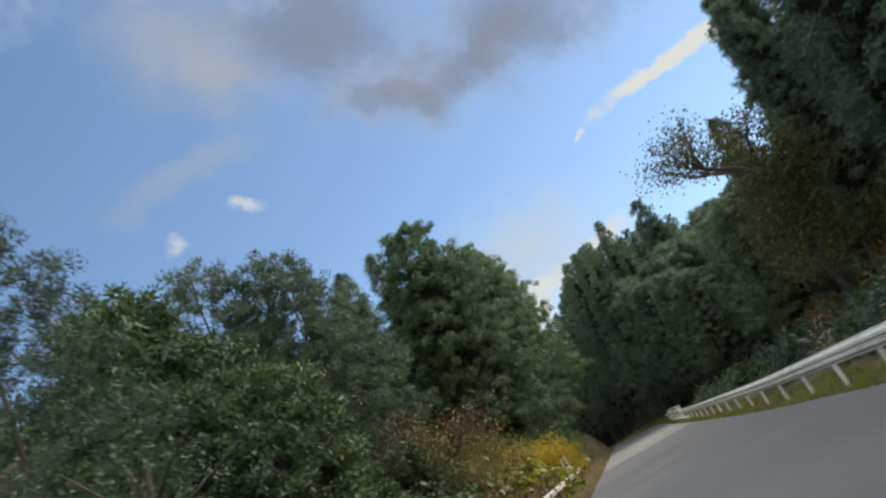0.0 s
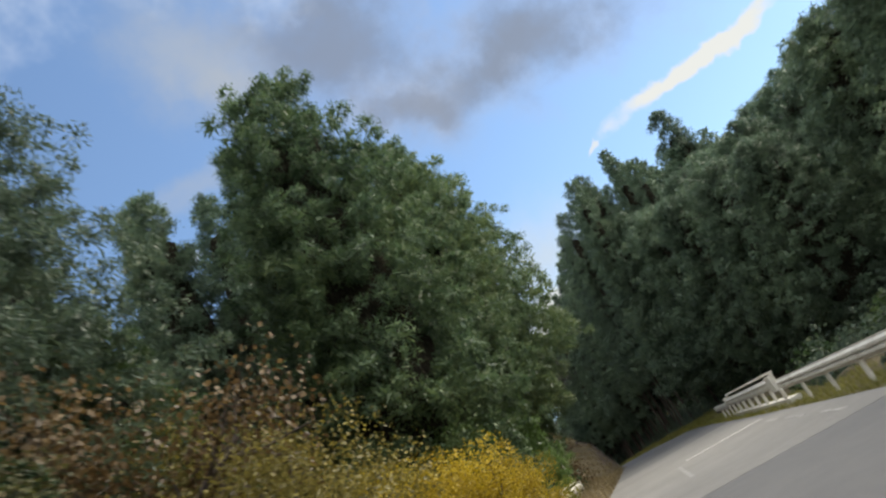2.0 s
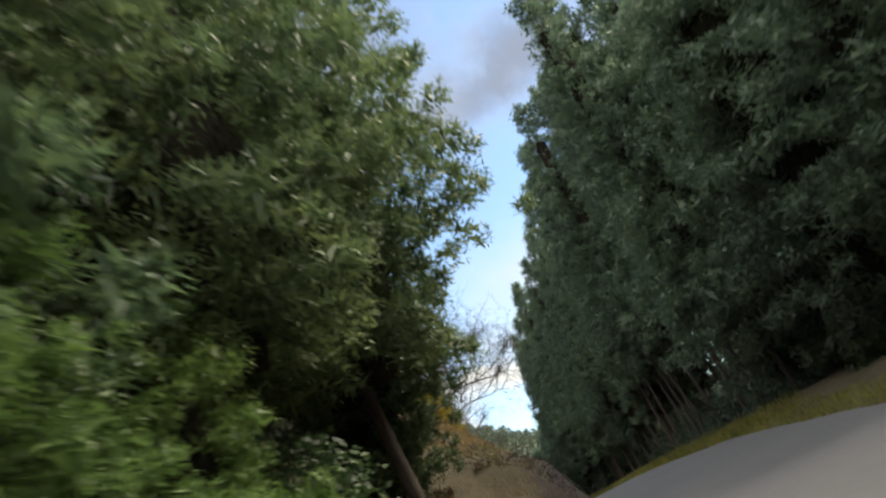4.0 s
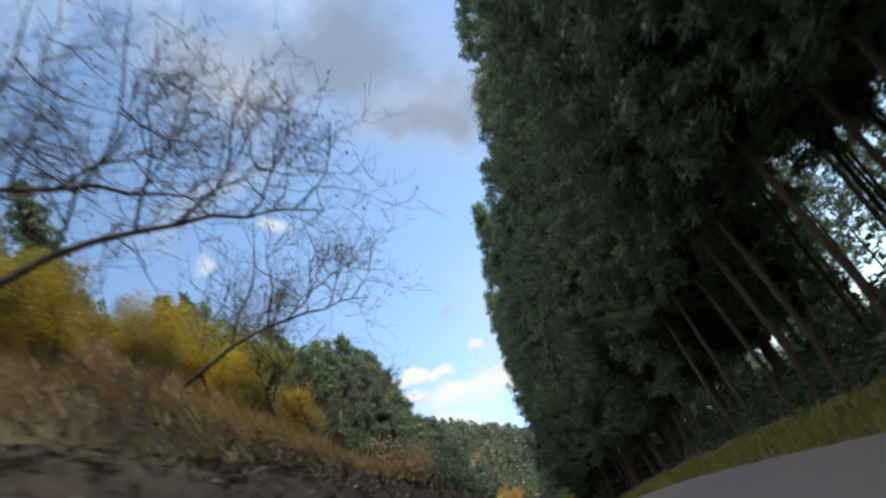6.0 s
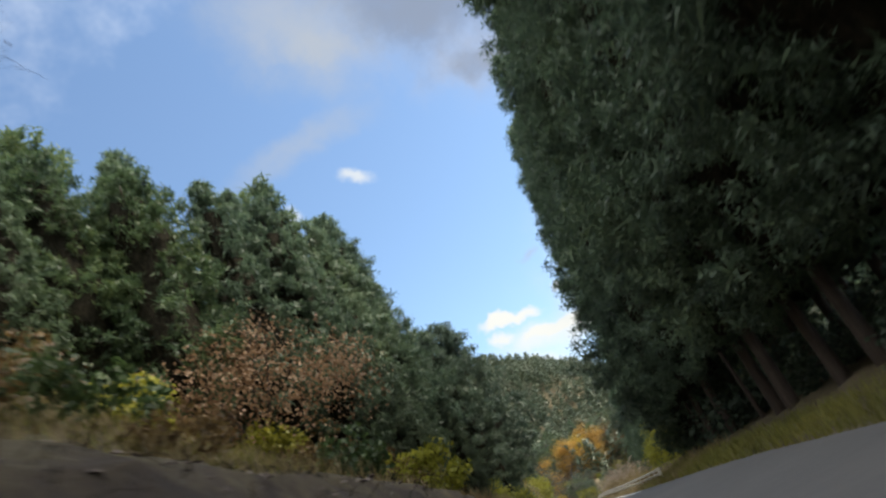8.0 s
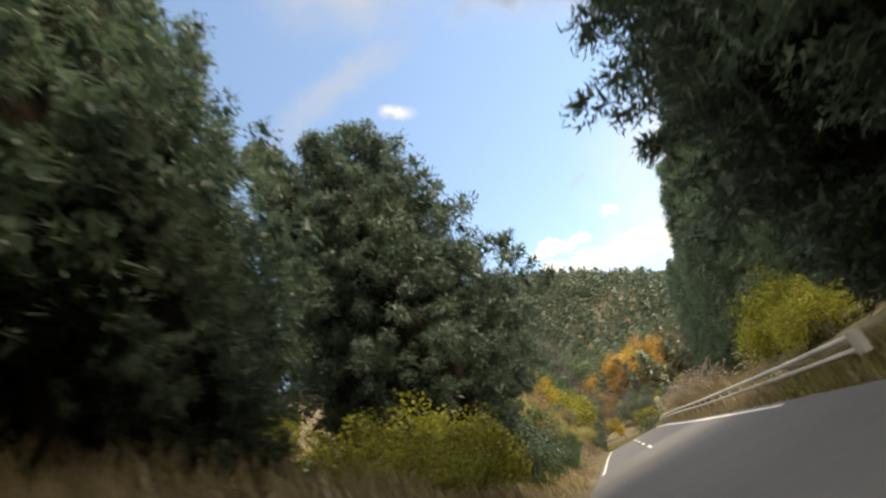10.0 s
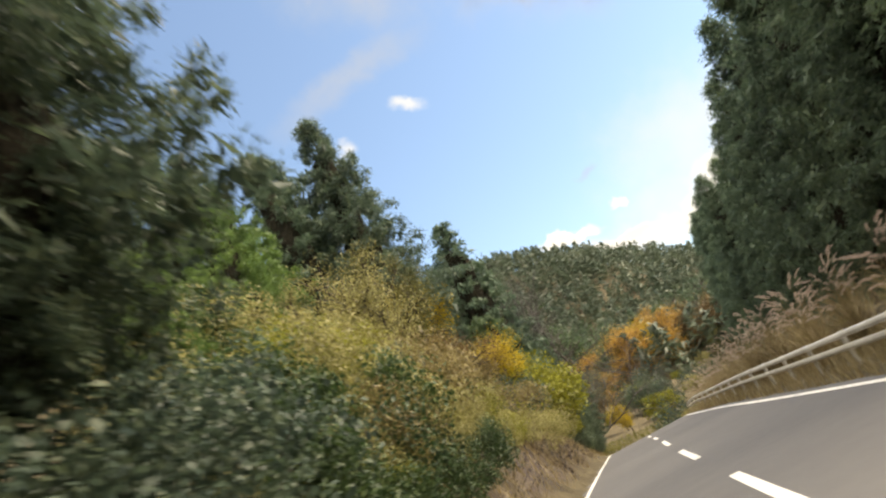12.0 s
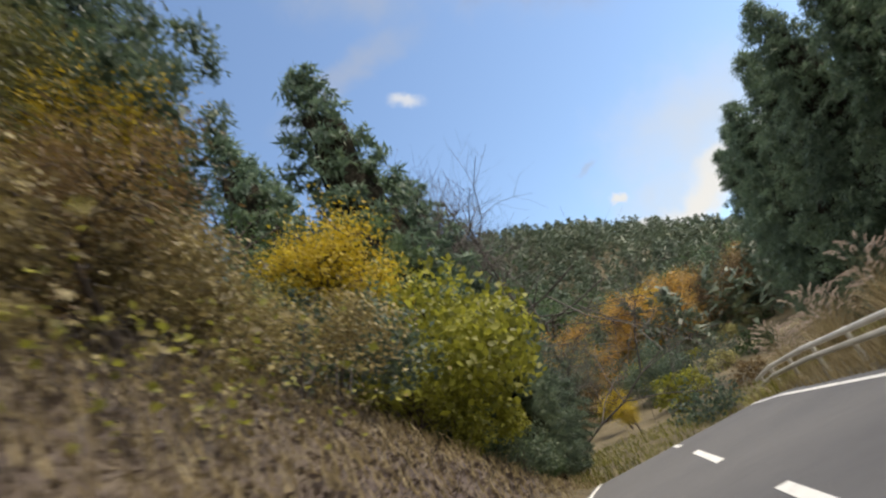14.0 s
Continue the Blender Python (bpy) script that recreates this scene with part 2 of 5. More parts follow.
def stone(N):
    g = N.n("ShaderNodeNewGeometry")
    a = N.noise(g.outputs["Position"], 9.0, 5.0, 0.65)
    f = N.math("ADD", N.math("MULTIPLY", a, 0.6), N.math("MULTIPLY", g.outputs["Random Per Island"], 0.4))
    return bsdf(N, N.ramp(f, (0.25, (0.07, 0.05, 0.045)), (0.55, (0.19, 0.15, 0.135)), (0.85, (0.42, 0.38, 0.34))), 0.9, a, 0.6, dist=0.02)


M_STONE = material("loose stone", stone)


def asphalt(N):
    p = N.n("ShaderNodeNewGeometry").outputs["Position"]
    a, b, c = N.noise(p, 0.18, 4.0), N.noise(p, 2.5, 4.0), N.noise(p, 90.0, 2.0, 0.8)
    f = N.math("ADD", N.math("MULTIPLY", a, 0.5), N.math("ADD", N.math("MULTIPLY", b, 0.25), N.math("MULTIPLY", c, 0.25)))
    col = N.ramp(f, (0.3, (0.082, 0.081, 0.086)), (0.5, (0.105, 0.104, 0.109)), (0.7, (0.134, 0.132, 0.134)))
    return bsdf(N, col, 0.8, c, 0.5, dist=0.006)


def bleached_asphalt(N):
    p = N.n("ShaderNodeNewGeometry").outputs["Position"]
    a, b, c = N.noise(p, 0.3, 4.0), N.noise(p, 2.5, 4.0), N.noise(p, 90.0, 2.0, 0.8)
    f = N.math("ADD", N.math("MULTIPLY", a, 0.5), N.math("ADD", N.math("MULTIPLY", b, 0.25), N.math("MULTIPLY", c, 0.25)))
    return bsdf(N, N.ramp(f, (0.3, (0.125, 0.121, 0.120)), (0.5, (0.160, 0.155, 0.153)), (0.7, (0.200, 0.194, 0.190))), 0.8, c, 0.5, dist=0.006)


M_ASPHALT = material("weathered asphalt", asphalt)
M_BLEACHED = material("bleached asphalt", bleached_asphalt)


def paint(N):
    p = N.n("ShaderNodeNewGeometry").outputs["Position"]
    b, c = N.noise(p, 3.0, 4.0), N.noise(p, 45.0, 3.0, 0.7)
    f = N.math("ADD", N.math("MULTIPLY", b, 0.5), N.math("MULTIPLY", c, 0.5))
    return bsdf(N, N.ramp(f, (0.33, (0.34, 0.33, 0.32)), (0.46, (0.72, 0.71, 0.69)), (0.7, (0.82, 0.81, 0.79))), 0.6, c, 0.2, dist=0.004)


M_PAINT = material("worn white road paint", paint)


def faded(N):
    p = N.n("ShaderNodeNewGeometry").outputs["Position"]
    f = N.math("ADD", N.math("MULTIPLY", N.noise(p, 4.0, 4.0), 0.5), N.math("MULTIPLY", N.noise(p, 40.0, 3.0, 0.7), 0.5))
    return bsdf(N, N.ramp(f, (0.4, (0.11, 0.11, 0.112)), (0.62, (0.34, 0.335, 0.33))), 0.8)


M_FADED = material("nearly worn off road paint", faded)


def rail_paint(N):
    p = N.n("ShaderNodeTexCoord").outputs["Object"]
    b, c = N.noise(p, 1.3, 5.0, 0.65), N.noise(p, 12.0, 4.0, 0.7)
    f = N.math("ADD", N.math("MULTIPLY", b, 0.6), N.math("MULTIPLY", c, 0.4))
    col = N.ramp(f, (0.30, (0.22, 0.17, 0.13)), (0.42, (0.50, 0.48, 0.44)), (0.65, (0.70, 0.69, 0.66)))
    return bsdf(N, col, 0.5, c, 0.15, dist=0.004)


M_RAIL = material("dull white painted steel", rail_paint)


# ---- the road's line: x and height of the car's track over y ----
TRACK_Y = np.array([-80, 0, 25, 50, 67, 84, 92, 100, 109, 117, 125, 133.5, 142, 150, 158, 166, 174.5, 191, 206.4, 221, 229, 250.0])
TRACK_X = np.array([0, 0, -.05, .12, .31, .55, .58, .45, .1, -.5, -1.31, -2.4, -3.8, -5.47, -7.39, -9.47, -11.65, -16.05, -20.25, -24.29, -26.4, -32.15])
TRACK_Z = np.array([-1.6, 0, .52, 1.36, 2.0, 2.7, 3.0, 3.3, 3.5, 3.73, 3.97, 4.22, 4.45, 4.63, 4.76, 4.85, 4.92, 5.09, 5.33, 5.63, 5.82, 6.1]) - 1.2


def build_track():
    """Stations each metre: place, heading. After y = 250 the road bends to the right and falls."""
    ys = np.arange(-80.0, 250.0, 1.0)
    xs = np.interp(ys, TRACK_Y, TRACK_X)
    zs = np.interp(ys, TRACK_Y, TRACK_Z)
    k = np.ones(9) / 9
    for arr in (xs, zs):
        pad = np.concatenate([arr[0] + (np.arange(-4, 0)) * (arr[1] - arr[0]), arr, arr[-1] + np.arange(1, 5) * (arr[-1] - arr[-2])])
        arr[:] = np.convolve(pad, k, "valid")
    pts = [(x, y, z) for x, y, z in zip(xs, ys, zs)]
    th = math.atan2(-(xs[-1] - xs[-6]), ys[-1] - ys[-6])
    x, y, z = pts[-1]
    for i in range(130):
        th -= (1 / 38.0) if 6 < i < 75 else 0.0
        x, y = x - math.sin(th), y + math.cos(th)
        z -= 0.055 if i > 4 else 0.01
        pts.append((x, y, z))
    return np.array(pts)


TRACK = build_track()
TANG = np.gradient(TRACK[:, :2], axis=0)
TANG /= np.linalg.norm(TANG, axis=1)[:, None]
RIGHT = np.stack([TANG[:, 1], -TANG[:, 0]], 1)


def at(s, d, h=0.0):
    """World point at station s (y of the track for s under 250), d metres right of it, h above the road."""
    f = min(max(s + 80.0, 0.0), len(TRACK) - 1.001)
    i, u = int(f), f - int(f)
    p = TRACK[i] * (1 - u) + TRACK[i + 1] * u
    r = RIGHT[i] * (1 - u) + RIGHT[i + 1] * u
    return Vector((p[0] + r[0] * d, p[1] + r[1] * d, p[2] + h))


def track_coords(x, y):
    """Station, offset and road height for arrays of points."""
    best = np.full(x.shape, 1e18)
    idx = np.zeros(x.shape, int)
    for i in range(0, len(TRACK), 2):
        q = (x - TRACK[i, 0]) ** 2 + (y - TRACK[i, 1]) ** 2
        m = q < best
        best[m], idx[m] = q[m], i
    d = (x - TRACK[idx, 0]) * RIGHT[idx, 0] + (y - TRACK[idx, 1]) * RIGHT[idx, 1]
    d = np.sign(d + 1e-9) * np.sqrt(best)
    return idx - 80.0, d, TRACK[idx, 2]


# cross sections: station, then heights over the road at offsets beyond the verge
OFFS = np.array([0, 1.2, 3, 6, 10, 16, 26, 45, 80, 160])
LEFT_START = ((-80, (0, -.3, -1, -2.4, -4, -6, -8, -8, -4, 10)), (40, (0, -.3, -.9, -2.0, -3.4, -5, -6, -5, 0, 12)),
        (62, (0, 0, -.2, -.6, -1, -1, 0, 3, 8, 18)), (86, (0, .3, .5, .8, 1.4, 3, 6, 10, 16, 26)),
        (96, (0, 2.6, 3.6, 5.0, 8, 13, 20, 28, 36, 44)))
LEFT_CUTTING = ((103, (0, 3.1, 4.4, 8.0, 13.8, 21, 29, 38, 44, 50)), (116, (0, 3.1, 4.4, 8.0, 14.5, 22, 29, 38, 44, 50)), (127, (0, 3.0, 4.2, 7.4, 12.8, 19.5, 27, 36, 44, 50)),
        (141, (0, 3.0, 4.0, 6.5, 10, 15, 22, 32, 42, 50)), (160, (0, 2.4, 3.4, 5.4, 9.0, 13.5, 20, 30, 40, 48)), (176, (0, 2.0, 3.1, 4.4, 6.4, 10, 16, 26, 36, 46)))
LEFT_BANK = ((190, (0, .9, 1.8, 3.0, 4.8, 8, 14, 24, 34, 44)), (208, (0, 1.0, 2.0, 3.6, 6.0, 10, 16, 24, 34, 44)), (222, (0, 2.2, 4.2, 7.4, 10.5, 14.5, 20, 28, 36, 46)),
        (244, (0, 2.2, 4.4, 7.8, 11.0, 15, 20, 28, 38, 50)), (256, (0, 1.0, 2.4, 5.0, 8.0, 12, 18, 26, 36, 50)),
        (264, (0, .5, 1.2, 2.0, 3.0, 4.5, 7, 11, 18, 34)), (400, (0, .4, .8, 1.4, 2.2, 3.4, 5, 8, 14, 30)))
LEFT = LEFT_START + LEFT_CUTTING + LEFT_BANK
RIGHTS = ((-80, (0, .1, .3, .8, 1.6, 3, 5, 8, 12, 20)), (50, (0, .0, .2, .6, 1.2, 2, 4, 7, 12, 20)),
          (70, (0, 0, .1, .3, .6, 1, 2, 4, 8, 16)), (100, (0, .15, .4, .7, 1.0, 1.4, 2, 3, 5, 12)),
          (180, (0, .2, .5, .8, 1.2, 1.6, 2.2, 3, 5, 12)), (195, (0, .1, .2, .3, .5, .8, 1.4, 2, 4, 12)),
          (250, (0, .1, .2, .3, .4, .6, 1.0, 2, 4, 12)), (400, (0, 0, 0, 0, 0, 0, 0, 1, 4, 12)))
EDGE_L, EDGE_R = -2.35, 4.35


def profile(table, s, dist):
    ss = np.array([t[0] for t in table], float)
    hh = np.array([t[1] for t in table], float)
    cols = np.stack([np.interp(s, ss, hh[:, k]) for k in range(len(OFFS))], -1)
    j = np.clip(np.searchsorted(OFFS, dist, side="right") - 1, 0, len(OFFS) - 2)
    u = np.clip((dist - OFFS[j]) / (OFFS[j + 1] - OFFS[j]), 0, 1)
    take = np.take_along_axis
    return take(cols, j[..., None], -1)[..., 0] * (1 - u) + take(cols, (j + 1)[..., None], -1)[..., 0] * u


def lumps(x, y):
    return (np.sin(x * .9 + 1.3 * np.sin(y * .53)) * np.sin(y * .8 + 1.1 * np.sin(x * .61)) * .5
            + .35 * np.sin(x * 2.3 + y * 1.1 + 2 * np.sin(y * .9)) * np.sin(y * 2.1 - x * .7))


def ground_height(x, y):
    x, y = np.asarray(x, float), np.asarray(y, float)
    s, d, z = track_coords(x, y)
    h = np.where(d < 0, profile(LEFT, s, np.maximum(EDGE_L - d, 0)), profile(RIGHTS, s, np.maximum(d - EDGE_R, 0)))
    far = np.maximum(np.where(d < 0, EDGE_L - d, d - EDGE_R), 0)
    h = h + lumps(x, y) * .28 * np.clip(far / 2.5, 0, 1)
    # wooded ridges that close the view
    ridge = 58 * np.exp(-(((y - 500) / 95.0) ** 2)) * (1 - .85 * np.tanh((x + 55) / 75))
    knoll = 40 * np.exp(-(((y - 395) / 48.0) ** 2) - ((x + 100) / 42.0) ** 2)
    h = np.maximum(h, np.where(y > 268, np.maximum(ridge, knoll) * np.clip((y - 268) / 60, 0, 1), -99))
    return z - .05 + h


def gz(x, y):
    return float(ground_height(np.array([x]), np.array([y]))[0])


# ---- mesh helpers ----
def mesh_object(name, verts, faces, mat, parent=None, label="", smooth=False):
    me = bpy.data.meshes.new(name)
    me.from_pydata([tuple(v) for v in verts], [], [tuple(f) for f in faces])
    me.materials.append(mat)
    if smooth:
        me.polygons.foreach_set("use_smooth", np.ones(len(me.polygons), bool))
    ob = new(name, me)
    ob.parent = parent
    if label:
        tagged(ob, label)
    return ob


def fast_mesh(name, verts, loops, size, mat):
    """A mesh of equal faces (size corners each) from arrays."""
    me = bpy.data.meshes.new(name)
    n = len(loops) // size
    me.vertices.add(len(verts))
    me.vertices.foreach_set("co", np.asarray(verts, np.float32).ravel())
    me.loops.add(len(loops))
    me.loops.foreach_set("vertex_index", np.asarray(loops, np.int32))
    me.polygons.add(n)
    me.polygons.foreach_set("loop_start", np.arange(n, dtype=np.int32) * size)
    me.update(calc_edges=True)
    me.materials.append(mat)
    return me


def thing(name, label, category, group="", kind=""):
    return tagged(new(name), label, category, group, kind)


def unitv(a):
    return a / (np.linalg.norm(a, axis=-1, keepdims=True) + 1e-9)


def leaf_mesh(name, rng, pts, size, mat, out=None, long=1.4, droop=0.0, bend=0.35, face=None):
    """Leaves: a bent diamond of two triangles pairs at each point, tip along out, turned at random."""
    n = len(pts)
    rnd = unitv(rng.normal(size=(n, 3)))
    a = unitv(rnd if out is None else out + rnd * .75)
    a[:, 2] -= droop
    a = unitv(a)
    f = unitv(rng.normal(size=(n, 3))) if face is None else unitv(face + np.array([0, 0, .35]) + rng.normal(0, .5, (n, 3)))
    b = unitv(np.cross(f, a))
    c = np.cross(a, b)
    s = (size * rng.uniform(.6, 1.35, n))[:, None]
    base, tip = pts - a * s * .5 * long, pts + a * s * .5 * long
    mid = pts + c * s * bend * .5
    l, r = mid + b * s * .5, mid - b * s * .5
    v = np.stack([base, l, tip, r], 1).reshape(-1, 3)
    k = np.arange(n)[:, None] * 4
    tris = np.concatenate([k + [0, 1, 2], k + [0, 2, 3]], 1).ravel()
    return fast_mesh(name, v, tris, 3, mat)


def tube(path, radii, sides=6):
    """Verts and faces of a tapered limb along a path."""
    path = np.asarray(path, float)
    t = unitv(np.gradient(path, axis=0))
    ref = np.array([.31, .17, .93]) if abs(t[0, 2]) < .9 else np.array([.95, .2, .1])
    a = unitv(np.cross(t, ref))
    b = np.cross(t, a)
    ang = np.arange(sides) * 2 * math.pi / sides
    ring = a[:, None] * np.cos(ang)[None, :, None] + b[:, None] * np.sin(ang)[None, :, None]
    v = (path[:, None] + ring * np.asarray(radii)[:, None, None]).reshape(-1, 3)
    f = []
    for i in range(len(path) - 1):
        for j in range(sides):
            k = (j + 1) % sides
            f.append((i * sides + j, i * sides + k, (i + 1) * sides + k, (i + 1) * sides + j))
    return v, f


def join_tubes(parts):
    vs, fs, o = [], [], 0
    for v, f in parts:
        vs.append(v)
        fs += [tuple(i + o for i in q) for q in f]
        o += len(v)
    return np.concatenate(vs), fs


# ---- trees ----
def cedar(seed, height, radius, mat, base=.12, density=1.0, label="", spread=.62, tuft=10, blade=.30, name="cedar_tree", girth=.24, puff=(.3, .62), core=0.0, shade_core=.52):
    rng = np.random.default_rng(seed)
    root = thing(name, label or "tall dark green cedar with a dense drooping crown", "tree", "cedars along the road")
    zs = np.linspace(0, height * .97, 14)
    wob = np.cumsum(rng.normal(0, .05, (14, 2)), 0)
    path = np.column_stack([wob, zs])
    v, f = tube(path, np.interp(zs, [0, .6, height], [girth * 1.25, girth, .03]), 8)
    mesh_object("trunk", v, f, M_BARK, root, smooth=True)
    pts, outs = [], []
    z = height * base
    while z < height * .99:
        t = (z / height - base) / (1 - base)
        prof = min(1.0, .5 + t * 3.0) * (1 - t) ** spread
        n = max(3, int((3.0 + 5.0 * prof * radius / 3.0) * density))
        a0 = rng.uniform(0, 6.28)
        for k in range(n):
            az = a0 + 6.283 * k / n + rng.normal(0, .3)
            L = max(.3, radius * prof * rng.uniform(.6, 1.2))
            m = 3 if L > 1.3 else 2
            fr = np.linspace(.55, 1, m) + rng.normal(0, .05, m)
            dz = L * (-.30 * fr + .18 * fr ** 2) + rng.normal(0, .1, m)
            lat = rng.normal(0, .16, m) * L * fr
            x, y = np.cos(az) * L * fr - np.sin(az) * lat, np.sin(az) * L * fr + np.cos(az) * lat
            pts.append(np.column_stack([x, y, z + dz + .25 * L]))
            outs.append(np.column_stack([np.full(m, np.cos(az)), np.full(m, np.sin(az)), np.full(m, -.1)]))
        z += rng.uniform(.36, .56) * (1.0 if height > 14 else .7)
    pts, outs = np.concatenate(pts), np.concatenate(outs)
    pts[:, :2] += np.column_stack([np.interp(pts[:, 2], zs, wob[:, 0]), np.interp(pts[:, 2], zs, wob[:, 1])])
    size = np.repeat(rng.uniform(puff[0], puff[1], len(pts)), tuft)[:, None]
    out = unitv(rng.normal(size=(len(pts) * tuft, 3)) + np.array([0, 0, .2]) + np.repeat(outs, tuft, 0) * .35)
    off = out * size * rng.uniform(.5, 1.08, (len(out), 1))
    off[:, 2] *= .8
    sprays = needle_tris(rng, np.repeat(pts, tuft, 0) + off, out, blade)
    if core:
        inner = unitv(rng.normal(size=(len(pts) * 18, 3)) + np.array([0, 0, .25]))
        deep = np.repeat(size[::tuft], 18, 0) * core
        sprays = np.concatenate([sprays, needle_tris(rng, np.repeat(pts, 18, 0) + inner * deep, inner, deep[:, 0] * .62)])
    # added solid core whose dark colour is the shade deep in the crown
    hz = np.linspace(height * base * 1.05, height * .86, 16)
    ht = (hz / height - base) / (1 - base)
    hr = radius * shade_core * np.minimum(1, .35 + ht * 3) * np.clip(1 - ht, .001, 1) ** spread
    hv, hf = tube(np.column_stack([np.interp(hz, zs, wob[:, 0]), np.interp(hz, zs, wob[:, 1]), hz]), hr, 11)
    hv = hv + rng.normal(0, .16, hv.shape) * radius * shade_core * .5
    me = crown_mesh("crown", sprays, mat, (hv, hf) if shade_core else None)
    cr = new("crown", me)
    cr.parent = root
    root["tall"] = height
    return root


def needle_tris(rng, pts, out, size):
    """Sprays: one narrow triangle each, tip outwards, its broad side turned up and out."""
    n = len(pts)
    a = unitv(out * .8 + rng.normal(0, .45, (n, 3)) + np.array([0, 0, -.22]))
    face = out * .8 + np.array([0, 0, .5]) + rng.normal(0, .38, (n, 3))
    b = unitv(np.cross(face, a))
    s = (size * rng.uniform(.6, 1.4, n))[:, None]
    return np.stack([pts - a * s + b * s * .36, pts - a * s - b * s * .36, pts + a * s * 1.2], 1).reshape(-1, 3)


def needle_mesh(name, rng, pts, out, size, mat):
    v = needle_tris(rng, pts, out, size)
    return fast_mesh(name, v, np.arange(len(v)), 3, mat)


def crown_mesh(name, sprays, mat, shade_core=None):
    """Sprays of twigs round an added near-black core that gives the shade between them."""
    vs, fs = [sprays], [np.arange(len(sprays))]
    if shade_core:
        q = np.array(shade_core[1])
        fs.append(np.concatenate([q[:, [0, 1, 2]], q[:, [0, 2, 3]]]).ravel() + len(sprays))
        vs.append(shade_core[0])
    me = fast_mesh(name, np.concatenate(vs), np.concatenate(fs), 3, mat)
    if shade_core:
        me.materials.append(M_TWIG_SHADE)
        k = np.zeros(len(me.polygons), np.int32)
        k[-2 * len(shade_core[1]):] = 1
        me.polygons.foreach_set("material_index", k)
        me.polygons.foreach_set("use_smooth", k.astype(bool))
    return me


def limbs(rng, height, reach, levels=3, lean=(0, 0), r0=None, first=.3, kids=4, rise=.6):
    """Limb tubes and tips of a branching tree."""
    out, tips = [], []
    r0 = r0 or height * .022

    def grow(p, d, length, r, lev):
        n = 5 if lev < 2 else 3 if lev < levels else 2
        path = [p]
        for i in range(n):
            d = unitv(d + rng.normal(0, .13 + .04 * lev, 3) + np.array([0, 0, .03]))
            path.append(path[-1] + d * length / n)
        path = np.array(path)
        out.append(tube(path, np.linspace(r, r * (.42 if lev else .14), n + 1), max(3, 7 - 2 * lev)))
        if lev >= levels:
            tips.append(path[-1])
            tips.append(path[n - 1])
            return
        k = kids + (rng.integers(0, 2) if lev else 2)
        for j in range(k):
            u = rng.uniform(first if lev == 0 else .35, 1)
            q = path[min(n, int(u * n))] * 1.0
            side = unitv(np.cross(d, rng.normal(size=3)))
            nd = unitv(d * (.55 if lev else .35) + side * rng.uniform(.6, 1.0) + np.array([0, 0, rise * .4]))
            grow(q, nd, length * rng.uniform(.5, .72) * (reach if lev == 0 else 1), r * (.55 - .06 * lev), lev + 1)
        tips.append(path[-1])

    grow(np.zeros(3), unitv(np.array([lean[0], lean[1], 1.0])), height * (.62 if levels > 2 else .55), r0, 0)
    return out, np.array(tips)


def broadleaf(seed, height, mat, name="broadleaf_tree", label="", leaf=.26, leaves=3000, clump=1.0, levels=3, reach=.9, lean=(0, 0), group="", kids=4, category="tree", bark_mat=None, first=.3, thick=.02):
    rng = np.random.default_rng(seed)
    root = thing(name, label, category, group)
    tubes, tips = limbs(rng, height, reach, levels, lean, r0=height * thick, kids=kids, first=first)
    sc = height / max(1e-3, tips[:, 2].max())
    for piece, some in (("trunk", tubes[:1]), ("branchwork", tubes[1:])):
        v, f = join_tubes(some)
        mesh_object(piece, v * sc, f, bark_mat or M_BARK, root, smooth=True)
    tips = tips * sc
    if leaves:
        n = max(1, int(leaves / len(tips)) + 1)
        cen = np.repeat(tips, n, 0)
        off = unitv(rng.normal(size=(len(cen), 3))) * (rng.uniform(0, 1, len(cen)) ** .6)[:, None] * clump * np.repeat(rng.uniform(.55, 1.3, len(tips)), n)[:, None]
        off[:, 2] *= .7
        P = cen + off
        keep = P[:, 2] > height * .06
        me = leaf_mesh("crown", rng, P[keep], leaf, mat, None, droop=.2, face=unitv(off[keep]))
        cr = new("crown", me)
        cr.parent = root
    return root


